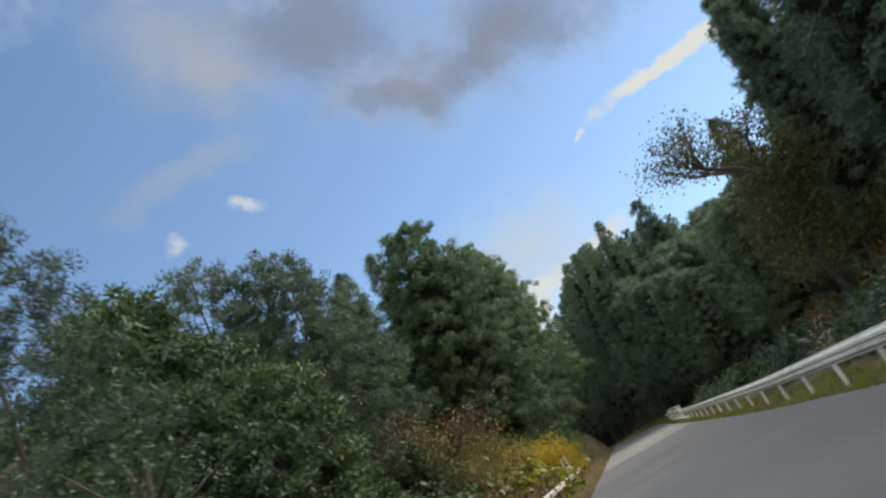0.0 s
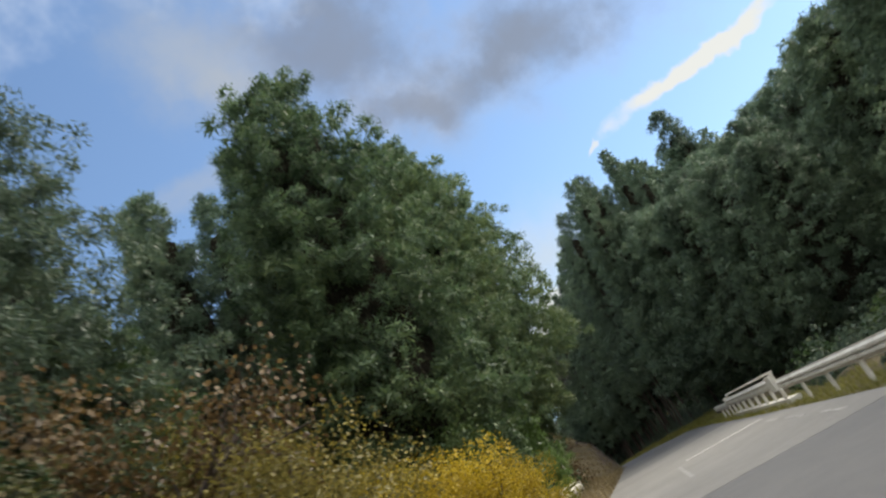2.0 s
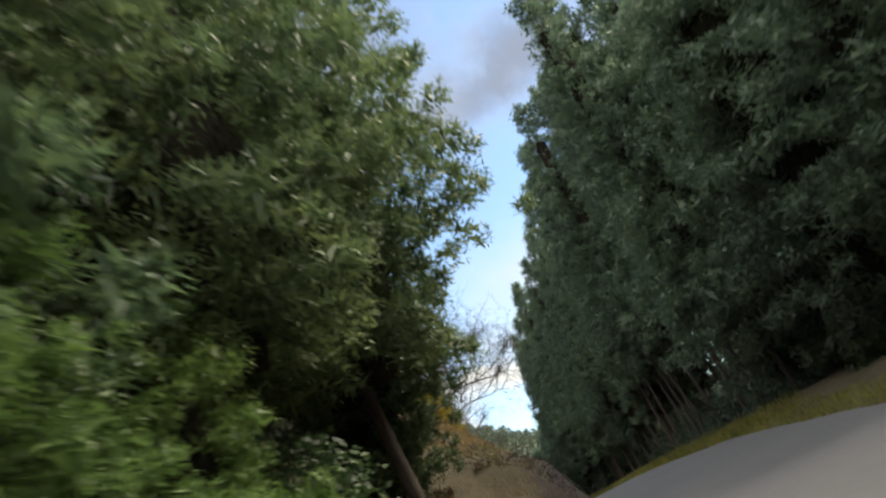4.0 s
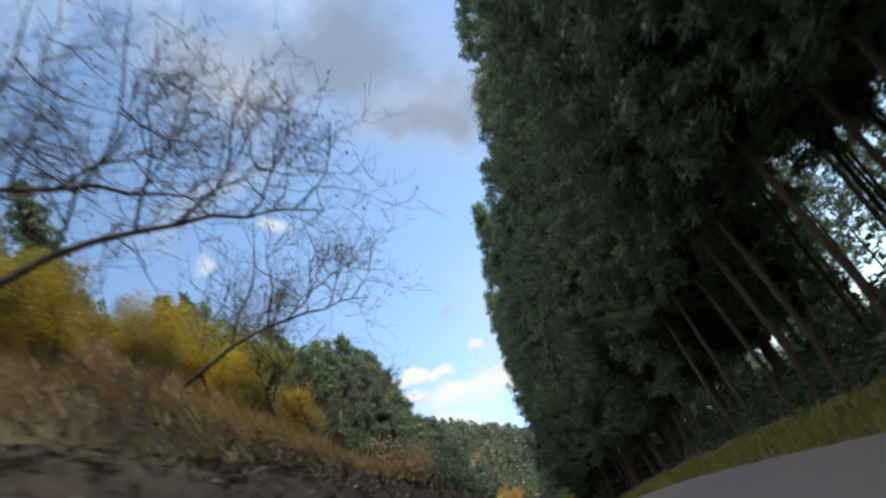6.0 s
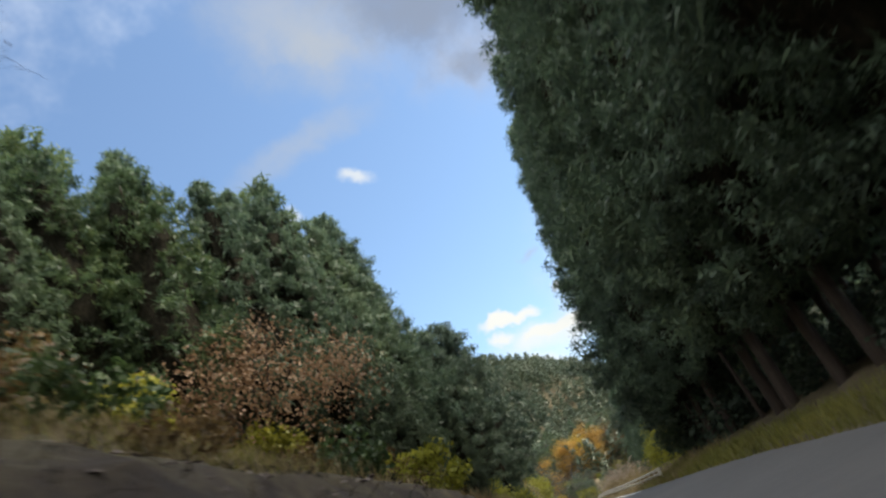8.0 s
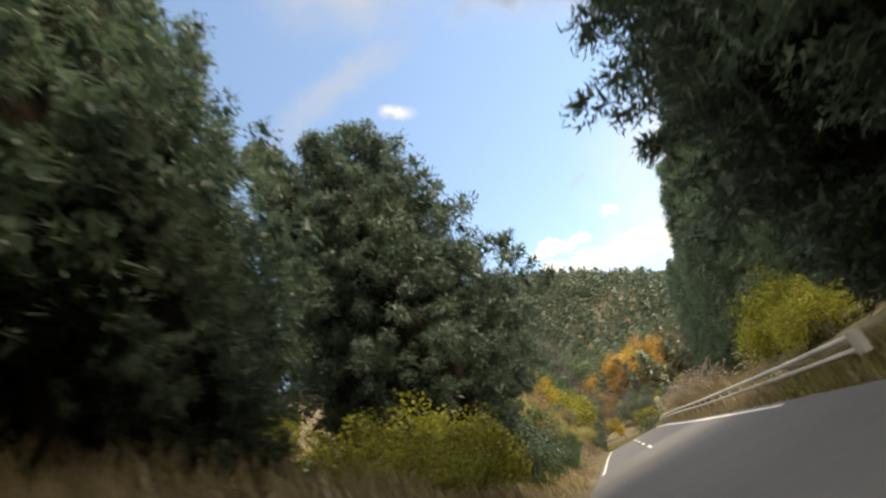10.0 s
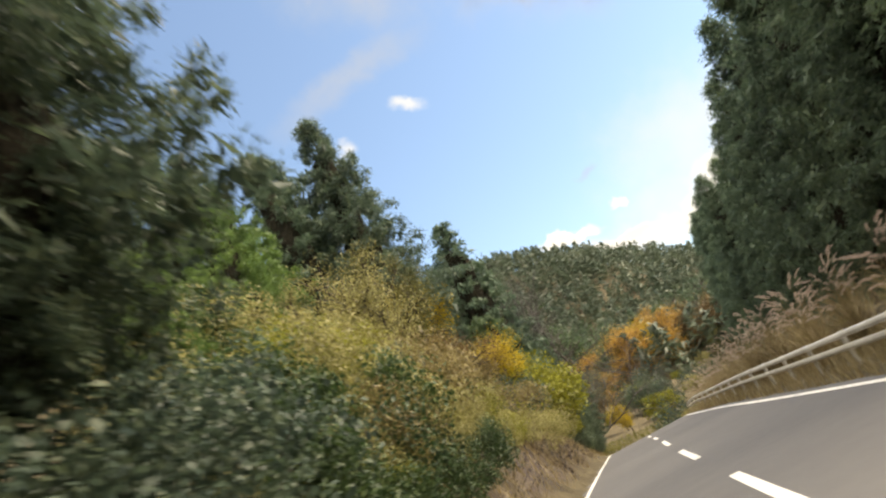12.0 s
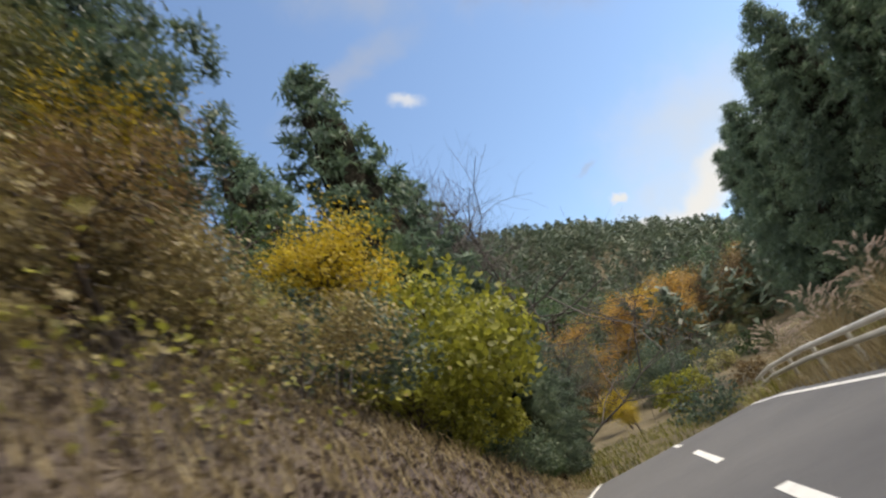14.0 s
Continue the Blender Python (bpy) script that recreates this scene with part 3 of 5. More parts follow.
def leaning_tree(seed, reach, rise, label):
    """A bare tree whose trunk grows out sideways over the void and carries a flat fan of fine branches."""
    rng = np.random.default_rng(seed)
    root = thing("leaning_tree", label, "tree")
    V = np.array(reach, float)
    span = np.linalg.norm(V)
    tt = np.linspace(0, 1, 12)[:, None]
    main = V * tt + np.array([0, 0, 1.0]) * (np.sin(tt * 3.1) * .9) + np.cumsum(rng.normal(0, .2, (12, 3)), 0) * tt
    trunk = [tube(main, np.linspace(.10, .016, 12), 7)]
    v, f = trunk[0]
    mesh_object("trunk", v, f, M_TWIG, root, smooth=True)
    twigs, tips = [], []

    def grow(p, d, length, r, lev):
        n = (6, 4, 3)[min(lev - 1, 2)]
        path = [p]
        for i in range(n):
            d = unitv(d + rng.normal(0, .2, 3) + np.array([0, 0, .05]))
            path.append(path[-1] + d * length / n)
        path = np.array(path)
        piece = tube(path, np.linspace(r, r * .35, n + 1), (5, 4, 3, 3)[lev - 1])
        if lev == 1:
            mesh_object("limb", *piece, M_TWIG, root, smooth=True)
        else:
            twigs.append(piece)
        if lev == 4:
            tips.append(path[-1])
            return
        for j in range((7, 5, 3)[lev - 1]):
            q = path[rng.integers(1, n + 1)]
            nd = unitv(d * .7 + rng.normal(0, .62, 3) + V / span * .3)
            grow(q, nd, length * rng.uniform(.38, .66), max(r * .45, .0075), lev + 1)

    for k, u in enumerate(np.linspace(.3, .97, 9)):
        q = main[int(u * 11)]
        side = np.array([-V[1], V[0], 0]) / span * (1 if k % 2 else -1)
        d = unitv(V / span * .75 + side * rng.uniform(.15, .7) + np.array([0, 0, rng.uniform(.25, 1.0) * rise / 5]))
        grow(q, d, span * rng.uniform(.42, .62) * (1.15 - .55 * u), .05 * (1.2 - .6 * u), 1)
    v, f = join_tubes(twigs)
    tagged(mesh_object("twig_spray", v, f, M_TWIG, root), kind="stuff")
    tips = np.array(tips)
    tips = tips[rng.random(len(tips)) < .12]
    leaves = new("withered_leaves", leaf_mesh("withered_leaves", rng, tips, .075, M_RUST, None, droop=.8))
    leaves.parent = root
    return root


def put_leaner(ob, x, y, turn, size=1.0):
    m = pose(x, y, gz(x, y) - .1, 0, 0, turn) @ Matrix.Diagonal((size, size, size, 1))
    if ob.location.length < 1e-6:
        ob.matrix_basis = m
    else:
        copy_thing(ob, Matrix()).matrix_basis = m


def bush(seed, height, width, mat, name="bush", label="", leaf=.2, count=2600, group="", category="bush", depth=None, droop=.1):
    """A rounded shrub: stems from the ground, leaves in uneven clumps over a lumpy dome."""
    rng = np.random.default_rng(seed)
    root = thing(name, label, category, group)
    for i in range(4):
        az, reach = rng.uniform(0, 6.28), rng.uniform(.2, .85)
        end = np.array([math.cos(az) * width * .5 * reach, math.sin(az) * (depth or width) * .5 * reach, height * rng.uniform(.55, .95) * (1 - .35 * reach)])
        mid = end * np.array([.35, .35, .55]) + rng.normal(0, .05, 3) * width
        tt = np.linspace(0, 1, 6)[:, None]
        path = 2 * tt * (1 - tt) * mid + tt ** 2 * end
        v, f = tube(path, np.linspace(.035, .01, 6) * max(1, height / 2.5), 4)
        mesh_object("stem", v, f, M_TWIG, root)
    m = 26
    az = rng.uniform(0, 6.28, m)
    el = np.arcsin(rng.uniform(.0, 1, m))
    cl = np.column_stack([np.cos(az) * np.cos(el) * width * .42, np.sin(az) * np.cos(el) * (depth or width) * .42, np.sin(el) * height * .72 + height * .12])
    cl *= rng.uniform(.72, 1.08, (m, 1))
    rad = rng.uniform(.13, .24, m) * (width + height) * .5
    pick = rng.integers(0, m, count)
    off = unitv(rng.normal(size=(count, 3))) * (rng.uniform(0, 1, count) ** .4 * rad[pick])[:, None]
    P = cl[pick] + off
    keep = P[:, 2] > 0
    me = leaf_mesh("foliage", rng, P[keep], leaf, mat, None, droop=droop, face=unitv(off[keep]))
    cr = new("foliage", me)
    cr.parent = root
    return root


def grass_mesh(name, rng, pts, height, mat, width=.012, lean=.5, segs=2):
    """Blades: a narrow bent strip at each point."""
    n = len(pts)
    az = rng.uniform(0, 6.283, n)
    h = height * rng.uniform(.55, 1.25, n)
    ln = lean * rng.uniform(.2, 1.3, n)
    d = np.column_stack([np.cos(az), np.sin(az), np.zeros(n)])
    side = np.column_stack([-np.sin(az), np.cos(az), np.zeros(n)])
    rows = []
    for i in range(segs + 1):
        u = i / segs
        c = pts + d * (h * ln * u ** 2)[:, None] + np.array([0, 0, 1.0]) * (h * u * (1 - .25 * ln * u))[:, None]
        wv = side * (width * h / height * (1.0 - .85 * u))[:, None]
        rows += [c - wv, c + wv]
    v = np.stack(rows, 1).reshape(-1, 3)
    m = 2 * (segs + 1)
    k = np.arange(n)[:, None] * m
    quads = np.concatenate([k + [2 * i, 2 * i + 1, 2 * i + 3, 2 * i + 2] for i in range(segs)], 1).ravel()
    return fast_mesh(name, v, quads, 4, mat)


def place(ob, x, y, turn=None, scale=1.0, sink=.15):
    turn = random.uniform(0, 360) if turn is None else turn
    ob.scale = (scale,) * 3
    ob.matrix_basis = pose(x, y, gz(x, y) - sink, 0, 0, turn) @ Matrix.Diagonal((scale, scale, scale, 1))


def again(ob, x, y, scale=1.0, turn=None, sink=.15, label=""):
    """A further tree of the same build."""
    turn = random.uniform(0, 360) if turn is None else turn
    c = copy_thing(ob, Matrix())
    c.matrix_basis = pose(x, y, gz(x, y) - sink, 0, 0, turn) @ Matrix.Diagonal((scale, scale, scale, 1))
    if label:
        tagged(c, label)
    return c


# ---- ground and road ----
def build_ground():
    def axis(lo, hi, near_lo, near_hi, step, grow):
        a = list(np.arange(near_lo, near_hi, step))
        x, st = near_hi, step
        while x < hi:
            a.append(x); st *= grow; x += st
        a.append(hi)
        x, st, b = near_lo - step, step, []
        while x > lo:
            b.append(x); st *= grow; x -= st
        b.append(lo)
        return np.array(b[::-1] + a)
    xs, ys = axis(-1500, 1500, -48, 26, .7, 1.16), axis(-900, 2600, -12, 292, .9, 1.16)
    X, Y = np.meshgrid(xs, ys)
    Z = ground_height(X, Y)
    v = np.stack([X, Y, Z], -1).reshape(-1, 3)
    nx, ny = len(xs), len(ys)
    i, j = np.meshgrid(np.arange(nx - 1), np.arange(ny - 1))
    k = (j * nx + i).ravel()
    q = np.stack([k, k + 1, k + nx + 1, k + nx], 1).ravel()
    me = fast_mesh("ground", v, q, 4, M_GROUND)
    me.polygons.foreach_set("use_smooth", np.ones(len(me.polygons), bool))
    tagged(new("ground", me), "brown soil and leaf litter rising into wooded banks", "ground", kind="structure")


build_ground()


def strip(name, d0, d1, s0, s1, top, mat, thick=.0, step=1.0, jitter=0.0):
    """A ribbon along the road between two offsets; thick adds side faces down."""
    ss = np.arange(s0, s1 + 1e-6, step)
    if ss[-1] < s1 - 1e-3:
        ss = np.append(ss, s1)
    v, f = [], []
    for k, s in enumerate(ss):
        jl, jr = (random.uniform(-jitter, jitter) for _ in range(2)) if jitter else (0, 0)
        for d, h in ((d0 + jl, top - thick), (d0 + jl, top), (d1 + jr, top), (d1 + jr, top - thick)):
            v.append(at(s, d, h))
        if k:
            a, b = 4 * (k - 1), 4 * k
            f += [(a, b, b + 1, a + 1), (a + 1, b + 1, b + 2, a + 2), (a + 2, b + 2, b + 3, a + 3)]
    f += [(0, 1, 2, 3), tuple(range(len(v) - 1, len(v) - 5, -1))]
    return mesh_object(name, v, f, mat)


tagged(strip("road", -2.05, 4.15, -79, 330, .03, M_ASPHALT, .25, jitter=.05), "weathered grey asphalt of a narrow mountain road", "road", kind="structure")
tagged(strip("road_patch", -2.04, 4.14, 46.4, 71.8, .035, M_BLEACHED, .006), "paler bleached asphalt resurfacing across the junction", "road", kind="structure")
for name, d, s0, s1 in (("edge_line", -1.78, 203, 330), ("edge_line", 3.82, 186, 330)):
    tagged(strip(name, d - .075, d + .075, s0, s1, .036, M_PAINT, .004), "white painted edge line on the asphalt", "road marking", kind="structure")
s = 204.9
while s < 330:
    tagged(strip("centre_dash", .90, 1.05, s, s + 4.4, .036, M_PAINT, .004), "white painted dash on the road's middle", "road marking", "centre dashes")
    s += 9.05

# ---- trees: one of each build, then more of the same ----
R = random.Random(5)


def plant(ob, x, y, top, label="", first=False, sink=.15):
    """A tree of ob's build at (x, y), scaled so that its top reaches the height top."""
    sc = (top - gz(x, y) + sink) / ob["tall"]
    sc = max(sc, .18)
    if first:
        place(ob, x, y, R.uniform(0, 360), sc, sink)
        return ob
    return again(ob, x, y, sc, R.uniform(0, 360), sink, label)


DARK = "tall dark green cedar in a dense roadside row"
c_a = cedar(1, 28.0, 4.0, M_CEDAR, label=DARK, tuft=60, blade=.1, density=.72, puff=(.42, .8), core=.45)
c_b = cedar(2, 27.0, 3.8, M_CEDAR, label=DARK, spread=.5, tuft=60, blade=.1, density=.72, puff=(.42, .8), core=.45)
c_open = cedar(6, 28.0, 3.0, M_CEDAR, base=.23, density=.7, shade_core=.32, label="tall cedar with a bare lower trunk at the wood's edge", tuft=40, blade=.12, core=.4, girth=.12, spread=.5)
c_far = cedar(3, 26.0, 3.6, M_CEDAR, tuft=10, blade=.28, shade_core=.3, label="tall dark green cedar deep in the wood")
c_far_bare = cedar(7, 27.0, 2.8, M_CEDAR, base=.36, tuft=18, blade=.2, shade_core=0, label="tall cedar with a long bare trunk inside the wood", girth=.12, density=.7)
c_dome = cedar(4, 28.0, 6.2, M_CEDAR_OLIVE, spread=.28, tuft=110, blade=.085, base=.06, label="very broad olive green cedar beside the road", density=.8, puff=(.42, .82), core=.55, shade_core=.42)
c_over = cedar(47, 28.0, 6.4, M_CEDAR_OLIVE, spread=.3, tuft=110, blade=.085, base=.2, density=.8, puff=(.42, .82), shade_core=.42, label="very broad olive green cedar with boughs hanging over the road", core=.55)
c_hill = cedar(5, 16.0, 3.0, M_CEDAR, tuft=24, blade=.14, density=.8, core=.5, label="dark green conifer on the wooded slope", name="conifer")
c_hill_b = cedar(8, 15.0, 3.6, M_CEDAR_OLIVE, tuft=24, blade=.14, density=.8, core=.5, spread=.4, label="olive green conifer on the wooded slope", name="conifer")


def leafy(seed, height, mat, label, **kw):
    ob = broadleaf(seed, height, mat, label=label, **kw)
    ob["tall"] = float(height)
    return ob


c_mid = cedar(9, 18.0, 4.2, M_EVERGREEN, base=.04, spread=.7, tuft=85, blade=.08, density=.85, puff=(.36, .75), shade_core=.38, label="broad dark evergreen conifer close to the road", name="conifer", core=.5)
c_wide = cedar(35, 18.0, 5.6, M_EVERGREEN, base=.17, spread=.42, tuft=90, blade=.08, density=1.1, puff=(.4, .85), label="broad dark evergreen with boughs hanging over the lane", name="conifer", core=.5)
c_broad = cedar(39, 18.0, 5.4, M_CEDAR, base=.03, spread=.38, tuft=46, blade=.11, density=.9, puff=(.45, .85), shade_core=.45, label="broad dark green cedar at the wood's edge", core=.5)
c_spire = cedar(10, 22.0, 4.4, M_CEDAR, base=.06, spread=.6, tuft=56, blade=.105, density=.9, puff=(.42, .85), shade_core=.5, label="pointed dark cedar behind the guard rail", core=.5)
green = cedar(11, 13.0, 3.6, M_GREEN, base=.04, spread=.42, tuft=80, blade=.08, density=.75, puff=(.35, .7), label="dense green tree on the slope below the road", name="green_tree", girth=.16, core=.5)
c_green = cedar(44, 16.0, 4.6, M_FRESH, base=.04, spread=.5, tuft=60, blade=.09, density=.7, puff=(.45, .85), shade_core=.45, label="fresh green conifer with drooping boughs above the bank", name="conifer", girth=.18, core=.5)
green_b = leafy(14, 12, M_GREEN, "leafy green tree with a rounded crown", clump=1.8, leaves=7000, leaf=.14, levels=2, kids=8)
ever_b = leafy(16, 15, M_EVERGREEN, "dark evergreen tree at the foot of the slope", clump=1.9, leaves=9000, leaf=.13, kids=5)
thin_dark = cedar(17, 22.0, 5.2, M_EVERGREEN, base=.3, spread=.45, density=.8, tuft=70, blade=.085, shade_core=0, label="tall airy dark tree with see-through crown", name="pine_tree", girth=.2, core=.2)
rust = leafy(12, 8, M_RUST, "rust brown leafed tree in autumn", clump=1.2, leaves=8000, leaf=.1)
rust_b = leafy(28, 9, M_RUST, "brown leafed tree on the far slope", clump=1.7, leaves=4500, leaf=.17, levels=2, kids=6)
olive = leafy(13, 15, M_OLIVE, "tree with olive and yellowing leaves behind the guard rail", clump=1.7, leaves=12000, leaf=.13, reach=.55)
orange = leafy(18, 8, M_ORANGE, "orange leafed tree in autumn colour", clump=1.55, leaves=9500, leaf=.1, levels=2, kids=7, reach=.6)
yellow = leafy(19, 8, M_YELLOW, "golden yellow leafed tree", clump=1.55, leaves=9500, leaf=.1, levels=2, kids=7, reach=.6)
khaki = leafy(29, 8, M_VINE, "pale olive tree draped with climbing vine", clump=1.6, leaves=8500, leaf=.1, levels=2, kids=8, reach=.6)
lime = leafy(30, 8, M_YELLOWGREEN, "yellow green leafed tree on the bank", clump=1.5, leaves=8500, leaf=.1, levels=2, kids=8, reach=.6)
pink = leafy(20, 6, M_PINKBROWN, "dry pinkish brown leafed small tree on the bank", clump=.8, leaves=9000, leaf=.08, first=.1)
bare = leafy(23, 9, M_RUST, "leafless tree with fine spreading branches on the bank", leaves=0, clump=.3, levels=4, reach=1.3, kids=5, leaf=.07, bark_mat=M_TWIG, first=.12, thick=.009, lean=(.8, 0))

for ob, x, y, top in ((c_a, 9.1, 141.3, 34), (c_b, 19.7, 104.5, 30.5), (c_open, 11.5, 119, 33), (c_far, 26.6, 66, 20), (c_far_bare, 14.5, 112, 33), (c_dome, -8.4, 69.0, 30.0), (c_over, -5.8, 80.0, 29.0),
                      (c_hill, -40.5, 258, 29.5), (c_hill_b, -28, 166, 33), (green, -13.4, 34.3, 12.4), (c_green, -41, 228, 26.5), (green_b, -29.4, 52, 23), (c_mid, -23.6, 178, 20), (c_wide, -23.4, 197.2, 25.0), (c_broad, 9.8, 102, 22.5), (c_spire, -17.4, 266.5, 22.8), (rust_b, -31, 340, 21),
                      (ever_b, -40, 311, 13), (thin_dark, -18.5, 52.5, 27.5), (rust, -13, 50, 9.5), (olive, 14.2, 40, 13.5), (orange, -45, 332, 23),
                      (khaki, -36.5, 232, 18.5), (lime, -38.6, 247.5, 15), (yellow, -39, 241, 20), (pink, -22.6, 161.6, 20.5), (bare, -9.8, 122.6, 16.5)):
    plant(ob, x, y, top, first=True)

# the cedar wood on the right
for s in np.arange(99, 190, 3.7):
    for d, kinds in ((8.2, (c_a, c_b, c_a, c_b, c_open)), (12.5, (c_far, c_far, c_far_bare)), (17.5, (c_far_bare, c_far) if s > 158 else (c_far_bare,))) if s > 125 else ((8.0, (c_open,)), (12.5, (c_open, c_far_bare))):
        if d > 15 and s < 150:
            continue
        p = at(s + R.uniform(-1.1, 1.1), d + R.uniform(-.7, .9))
        plant(R.choice(kinds), p.x, p.y, p.z + R.uniform(25.5, 29.5) - max(0, (116 - s) * .25))
for i in range(52):
    s = R.choice((R.uniform(60, 98), R.uniform(176, 225)))
    p = at(s, R.uniform(27, 62) if s < 100 else R.uniform(24, 44))
    plant(c_far, p.x, p.y, gz(p.x, p.y) + (R.uniform(10, 15) if s < 100 else R.uniform(12, 16)))
c_high = cedar(42, 28.0, 3.8, M_CEDAR, base=.4, tuft=14, blade=.22, shade_core=.25, label="tall cedar with a high crown on a bare trunk", girth=.12, density=.8)
p = at(97, 17.5)
plant(c_high, p.x, p.y, p.z + 19, first=True)
c_lace = cedar(43, 26.0, 3.4, M_CEDAR, base=.25, density=.42, tuft=14, blade=.2, shade_core=0, girth=.14, label="thin cedar with a see-through crown at the wood's back")
p = at(104, 27)
plant(c_lace, p.x, p.y, p.z + 20, first=True)
for s in np.arange(108, 172, 3.7):
    for d in (26.0, 31.0):
        p = at(s + R.uniform(-1, 1), d + R.uniform(-1, 1))
        plant(c_lace, p.x, p.y, p.z + R.uniform(21, 25))
for s in np.arange(100, 138, 3.4):
    for d in (17.5, 21.5):
        p = at(s + R.uniform(-.8, .8), d + R.uniform(-.6, .6))
        plant(c_high, p.x, p.y, p.z + R.uniform(26.5, 29) - max(0, (112 - s) * .55))
UNDER = []
for s in np.arange(99, 150, 1.7):
    UNDER.append((s + R.uniform(-.6, .6), R.uniform(7.4, 10.5), R.uniform(.9, 1.9)))
for s in np.arange(92, 192, 2.1):
    UNDER.append((s + R.uniform(-.8, .8), R.uniform(9.8, 15.5), R.uniform(2.2, 4.0)))
for x, y, top in ((13, 71, 12.5), (12.4, 77, 14.5), (11.4, 84, 16), (14, 88, 18.5), (10.8, 91, 18), (10.8, 97, 20), (16.5, 81, 17), (17, 93, 20.5)):
    plant(c_broad, x, y, top)
for x, y, top in ((19.6, 90, 19.5), (24, 96, 23), (24.6, 55, 28), (22, 47, 26), (28, 60, 24), (19, 43, 21), (30, 48, 30), (24, 72, 18), (27, 84, 21), (20, 36, 20), (27, 38, 30), (34, 54, 30), (17, 60, 14), (18, 68, 15.5),
                  (22, 78, 18.5), (18.4, 54.5, 18.5), (23, 86, 20.5), (29, 92, 23)):
    plant(c_broad if 58 < y < 97 else R.choice((c_a, c_b)), x, y, top)
for x, y, top in ((14, 101, 26), (9.3, 106, 27), (8.6, 112, 29), (9.1, 118.3, 32)):
    plant(c_open, x, y, top)
for x, y, top in ((-16, 259, 23), (-14.5, 252, 24), (-13, 245, 25), (-11.5, 238, 26), (-9.5, 231, 26.5), (-7.5, 223, 27), (-10, 255, 26), (-7, 244, 27), (-4, 234, 28), (-20.5, 281, 24.3), (-19, 274, 24),
                  (-22.5, 292, 25), (-24.5, 316, 28.5), (-23, 304, 27), (-14, 270, 26), (-12, 282, 27), (-3, 224, 28), (-6, 216, 25)):
    plant(c_spire, x, y, top)
# broader crowns where the wood on the right ends
for s, d, top in ((184, 9.0, 25), (188, 11.0, 22), (192, 13.5, 20), (197, 17, 18), (203, 19, 17)):
    p = at(s, d)
    plant(c_mid, p.x, p.y, p.z + top, "large dark evergreen overhanging the road's edge")
# cedars added to shade the road's start; those abreast and behind stay unseen
for x, y, top in ((15, 26, 21), (20, 28, 28), (16, 14, 25), (22, 18, 29), (17, 20, 26), (21, 33, 29), (24, 40, 31), (14, 8, 25), (14, 2, 26), (20, 6, 26), (15, -10, 24), (21, -6, 27), (17, -22, 25), (14, -34, 24), (22, -30, 27), (27, 27, 29)):
    plant(c_far if y < 8 or x > 18 else c_a, x, y, top)
# left: cedars by the road
for ob, x, y, top in ((c_over, -4.9, 87.0, 29.5), (c_dome, -6.8, 90.5, 22.5), (c_a, -13.4, 73.9, 31.6), (c_b, -17, 67.5, 27.5), (c_b, -19.1, 81, 35), (c_a, -22, 74, 32), (c_a, -12, 84, 30),
                      (c_dome, -9.5, 98.5, 18.5), (c_b, -12, 94, 26), (c_b, -25, 66, 29), (c_far, -30, 72, 33), (c_far, -35, 64, 33)):
    plant(ob, x, y, top)
for ob, x, y, top in ((green, -17, 36, 14), (green, -12.4, 46, 7.5), (green, -22, 33, 16), (green, -15.5, 43, 11), (green, -24, 46, 19), (green_b, -34, 44, 22),
                      (green_b, -19, 25, 9), (green, -11, 24, 7), (green_b, -14.5, 18, 7), (green, -26, 38, 17), (green_b, -40, 58, 27), (green, -33, 62, 28), (green, -17, 57, 16),
                      (olive, -11.4, 48, 7.6), (green, -24.5, 41, 24.2), (green, -31, 50, 29.8), (green, -19.6, 40.5, 18.6), (thin_dark, -16.8, 20.5, 18.5), (green, -14.5, 37, 9), (rust, -5.6, 84, 4.5), (olive, 17.5, 45, 14.5), (olive, 18.5, 37, 15.5), (olive, 21, 52, 18), (thin_dark, -17.0, 53.5, 27), (thin_dark, -23.5, 51.0, 29.5)):
    plant(ob, x, y, top)
# left slope, s 105 to 165: bare trees leaning over the cutting, conifers above
LEANER = "leafless dark tree leaning out over the cutting with wide fine branches"
lean_a = leaning_tree(51, (6.4, 5.2, 1.3), 5.2, LEANER)
put_leaner(lean_a, -8.7, 109.2, 0)
for x, y, turn, size in ((-9.2, 107.0, 14, 1.0), (-9.0, 104.4, 24, .8), (-13.4, 124.0, 14, .8), (-10.0, 118.6, -12, .8), (-13.7, 135.2, 0, .7)):
    put_leaner(lean_a, x, y, turn, size)
for s, d, h, turn in ((112.5, -12.2, 17, 25), (121, -12.5, 15.5, 5), (139, -13, 18, 40), (146, -15, 21, -40)):
    p = at(s, d)
    again(bare, p.x, p.y, (p.z + h - gz(p.x, p.y)) / bare["tall"], turn + math.degrees(math.atan2(-RIGHT[int(s) + 80][1], RIGHT[int(s) + 80][0])) * -1, .15)
for ob, x, y, top in ((c_b, -20.5, 178.5, 31), (c_b, -22.4, 181.6, 33), (c_a, -19.2, 172.5, 27), (c_b, -22, 174.5, 30), (c_mid, -18.4, 168.5, 21), (c_a, -21, 167, 29), (c_mid, -17.8, 175.2, 15)):
    plant(ob, x, y, top)
